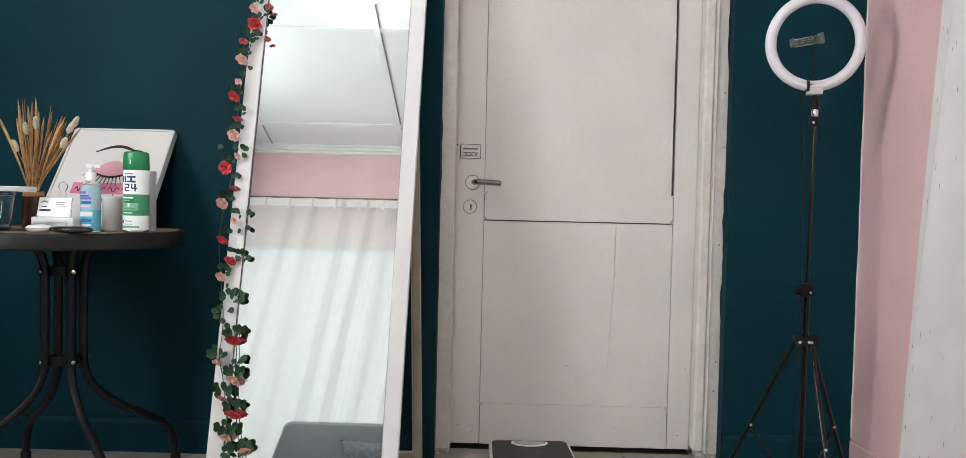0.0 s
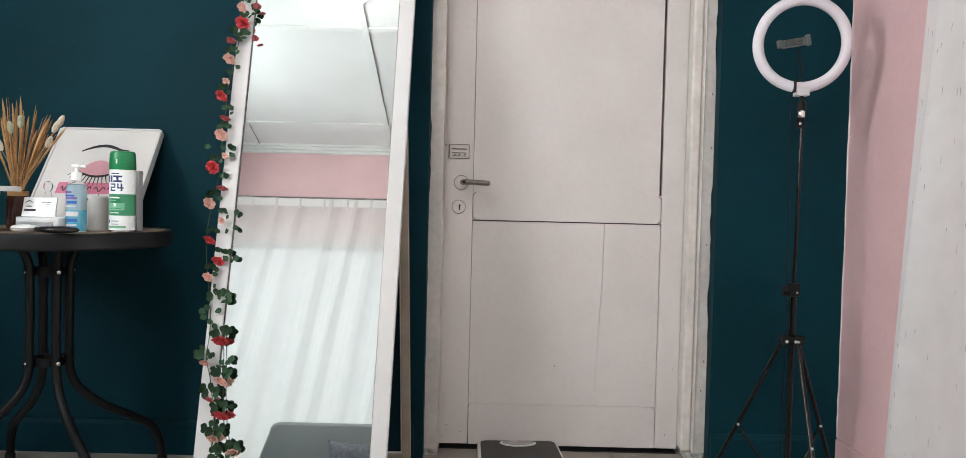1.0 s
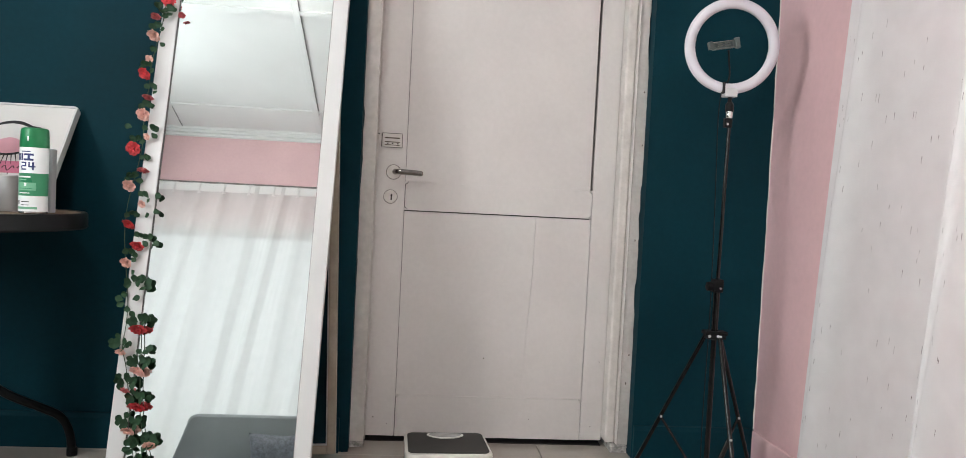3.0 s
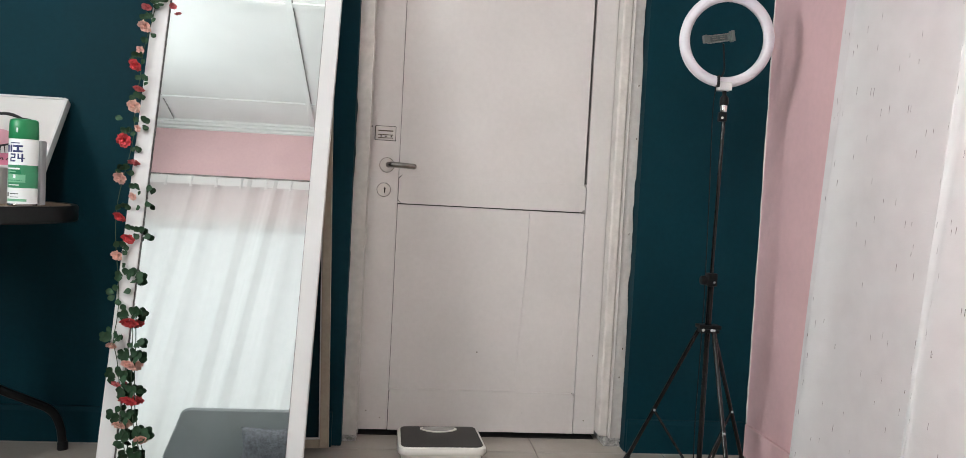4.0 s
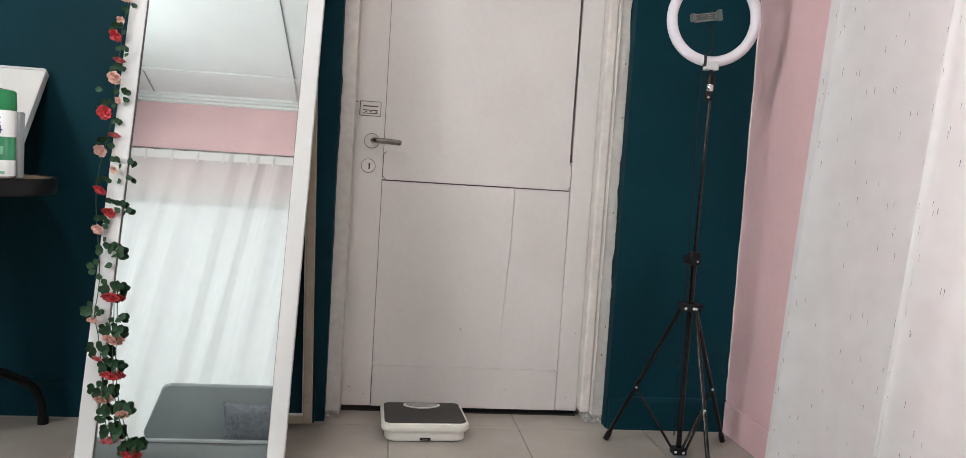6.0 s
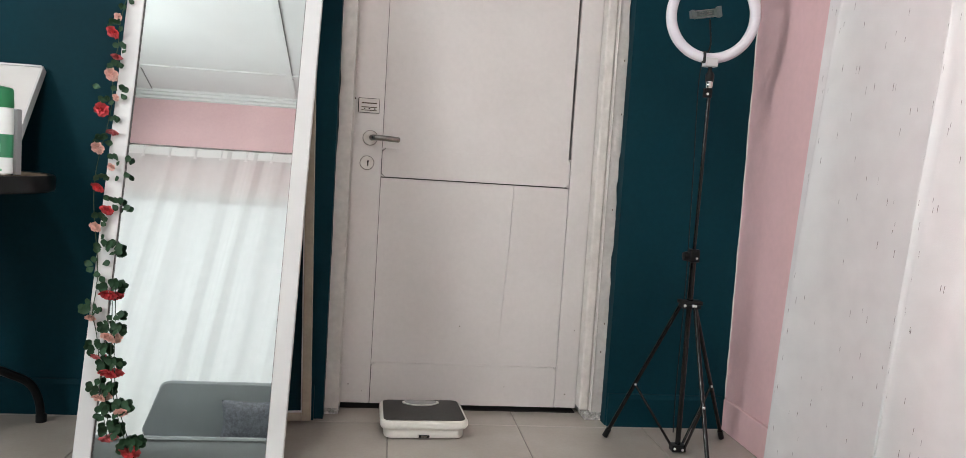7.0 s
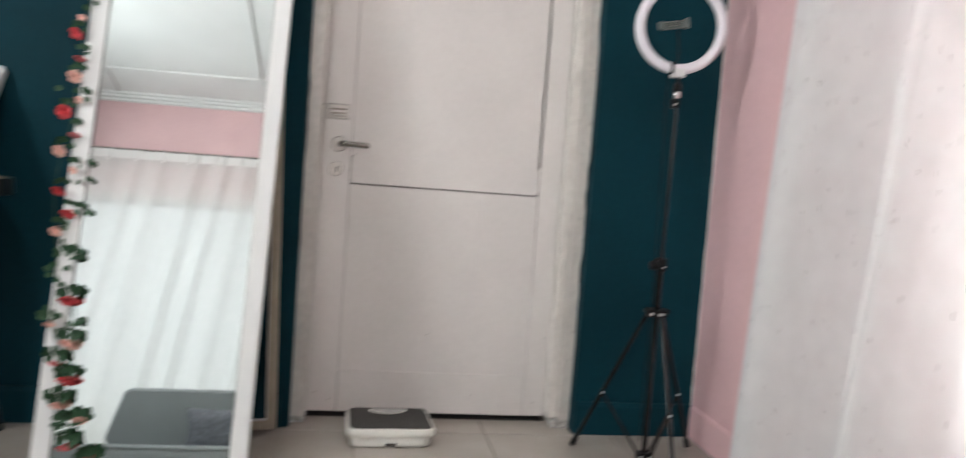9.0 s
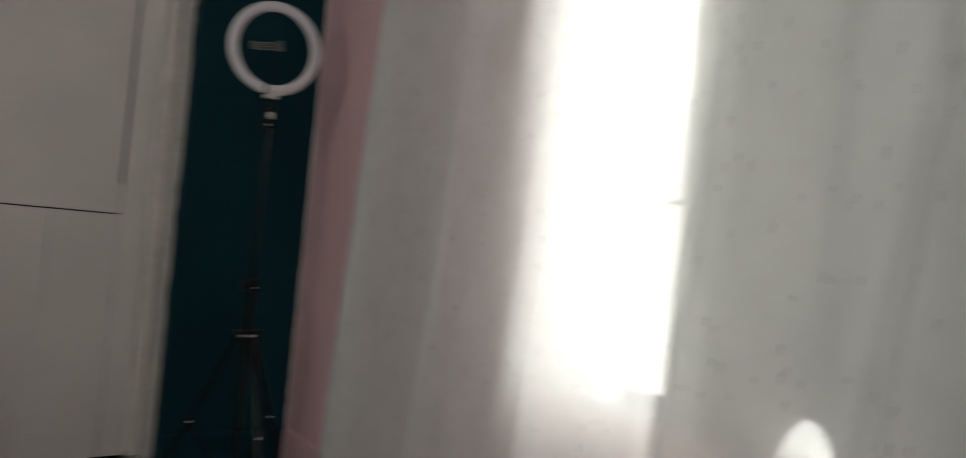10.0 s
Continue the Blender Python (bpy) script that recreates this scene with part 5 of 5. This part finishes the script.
bm = lathe([(0, 0), (0.026, 0), (0.029, 0.004), (0.029, 0.082), (0.024, 0.096), (0.023, 0.108), (0.020, 0.108), (0.020, 0.06), (0, 0.06)], 48)
for w in bm.verts:
    if 0.003 < w.co.z < 0.084 and w.co.xy.length > 0.025:
        k = 1 + 0.035 * math.cos(16 * math.atan2(w.co.y, w.co.x))
        w.co.x *= k
        w.co.y *= k
part("body", bm, BROWN, vase)
for k in range(4):
    z = 0.094 + 0.0035 * k
    part("twine", tube([(0.0258 * math.cos(a), 0.0258 * math.sin(a), z + 0.001 * math.sin(a)) for a in np.linspace(0, 2 * math.pi, 20, endpoint=False)], 0.0018, 6, closed=True), STRAW, vase)
part("bow", tube(smooth_path([(0, -0.027, 0.100), (-0.008, -0.032, 0.108), (-0.010, -0.033, 0.101), (0, -0.028, 0.099), (0.009, -0.032, 0.107), (0.010, -0.033, 0.100), (0, -0.028, 0.100)], 4), 0.0012, 6), STRAW, vase)
grass = thing("dried_grass", "bunch of dried golden grasses and bunny tails in a vase", "dried flowers", pose(VX, VY, TZ + 0.062))
g_rnd = random.Random(5)
for k in range(46):
    a, lean = g_rnd.uniform(0, 2 * math.pi), g_rnd.uniform(0.02, 0.62)
    side = math.copysign(1, math.cos(a))
    ln = g_rnd.uniform(0.19, 0.275) * (1.03 if lean < 0.25 else 0.93)
    dx, dy = math.cos(a) * lean, math.sin(a) * lean * 0.45
    base = Vector((0.010 * math.cos(a), 0.010 * math.sin(a), -0.055))
    neck = Vector((0.014 * math.cos(a), 0.014 * math.sin(a), 0.044))
    tip = Vector((dx * ln * 1.05, dy * ln, 0.044 + ln * (1 - 0.30 * lean)))
    mid = neck.lerp(tip, 0.5) + Vector((0, 0, 0.012))
    p = smooth_path([base, neck, mid, tip], 4)
    n = len(p)
    thick = g_rnd.random() < 0.55
    radii = [0.0010 + (0.0027 * math.sin(math.pi * min(1, max(0, (i / n - 0.45) / 0.55))) ** 0.7 if thick and i / n > 0.45 else 0) for i in range(n)]
    radii[-1] = 0.0003
    part("stalk", tube(p, radii, 5), STRAW if g_rnd.random() < 0.6 else STRAW_DARK, grass)
for tx, ty, tz, mat in ((0.132, -0.03, 0.232, BUNNY), (0.108, -0.045, 0.172, BUNNY), (0.118, -0.03, 0.215, BUNNY), (0.030, -0.04, 0.225, BUNNY_GREEN), (0.004, -0.04, 0.208, BUNNY_GREEN), (-0.03, -0.03, 0.16, BUNNY)):
    tip = Vector((tx, ty, tz))
    d = (tip - Vector((0.01, 0, 0.02))).normalized()
    part("stalk", tube(smooth_path([(0.004, 0, -0.05), (0.01, -0.004, 0.05), tip], 5), 0.0009, 5), STRAW, grass)
    q = d.to_track_quat("Z", "Y").to_matrix().to_4x4()
    bm = lathe([(0, 0), (0.005, 0.003), (0.0085, 0.012), (0.0080, 0.024), (0.005, 0.034), (0, 0.038)], 14, m=Matrix.Translation(tip - d * 0.006) @ q)
    for w in bm.verts:
        w.co += Vector((g_rnd.uniform(-1, 1), g_rnd.uniform(-1, 1), g_rnd.uniform(-1, 1))) * 0.0007
    part("bunny_tail", bm, mat, grass)

# drinking glass, pebble-shaped compacts
glass = thing("glass_tumbler", "clear glass tumbler with a thick rim", "glass", pose(-1.352, 2.045, TZ))
part("body", lathe([(0, 0), (0.044, 0), (0.048, 0.004), (0.058, 0.092), (0.060, 0.094), (0.060, 0.104), (0.057, 0.104), (0.0555, 0.092), (0.0455, 0.008), (0, 0.008)], 40), clear_glass("tumbler_glass", (0.90, 0.97, 0.98), 0.04, 1.30), glass)


def pebble(w, d, h, seg=28):
    bm = bmesh.new()
    bmesh.ops.create_uvsphere(bm, u_segments=seg, v_segments=14, radius=1)
    for q in bm.verts:
        z = q.co.z
        q.co = Vector((q.co.x * w / 2, q.co.y * d / 2, h / 2 + math.copysign(abs(z) ** 0.8, z) * h / 2))
    return bm


for nm, lab, x, y, w, d, h, rz, mat in (("compact", "white rounded compact lying on the table", -1.183, 1.985, 0.066, 0.050, 0.021, 5, WHITE_LACQUER), ("compact", "glossy black rounded compact lying on the table", -1.095, 1.975, 0.118, 0.055, 0.020, -3, material("black_gloss_plastic", (0.010, 0.010, 0.011), 0.15, var=0.1))):
    ob = thing(nm, lab, "compact", pose(x, y, TZ, 0, 0, rz), group="compacts on the table")
    part("shell", pebble(w, d, h), mat, ob, smooth=60)
    part("seam", tube([(w * 0.502 * math.cos(a), d * 0.502 * math.sin(a), h * 0.5) for a in np.linspace(0, 2 * math.pi, 28, endpoint=False)], 0.0007, 5, closed=True), NICKEL, ob)
part("lid", lathe([(0, 0.1045), (0.096, 0.1045), (0.098, 0.107), (0.098, 0.116), (0.095, 0.118), (0, 0.118)], 48, m=Matrix.Translation((0.012, 0, 0))), material("frosted_white_lid", (0.62, 0.66, 0.68), 0.3, var=0.06), glass, "frosted white lid")

# ---- floor, tile by tile ----
floor = structure("floor", new_box(LEFT_X - 0.22, RIGHT_X + 0.2, BACK_Y - 0.22, WALL_Y + 0.7, -0.06, -0.0035), GROUT, "beige glazed ceramic tile floor with thin joints", "floor")
PITCH, X0, Y0 = 0.434, 0.016, 2.545
tile_mesh = None
for i in range(-6, 4):
    for j in range(-9, 2):
        x, y = X0 + i * PITCH, Y0 + (j - 1) * PITCH
        if x > RIGHT_X + 0.02 or y + PITCH < BACK_Y or x + PITCH < LEFT_X:
            continue
        if tile_mesh is None:
            first = part("tile", new_box(0.0012, PITCH - 0.0012, 0.0012, PITCH - 0.0012, -0.010, 0.0, 0.0012, 1), TILE, floor, smooth=0)
            tile_mesh = first.data
            ob = first
        else:
            ob = new("tile", tile_mesh)
            ob.parent = floor
        ob.location = (x, y, 0)
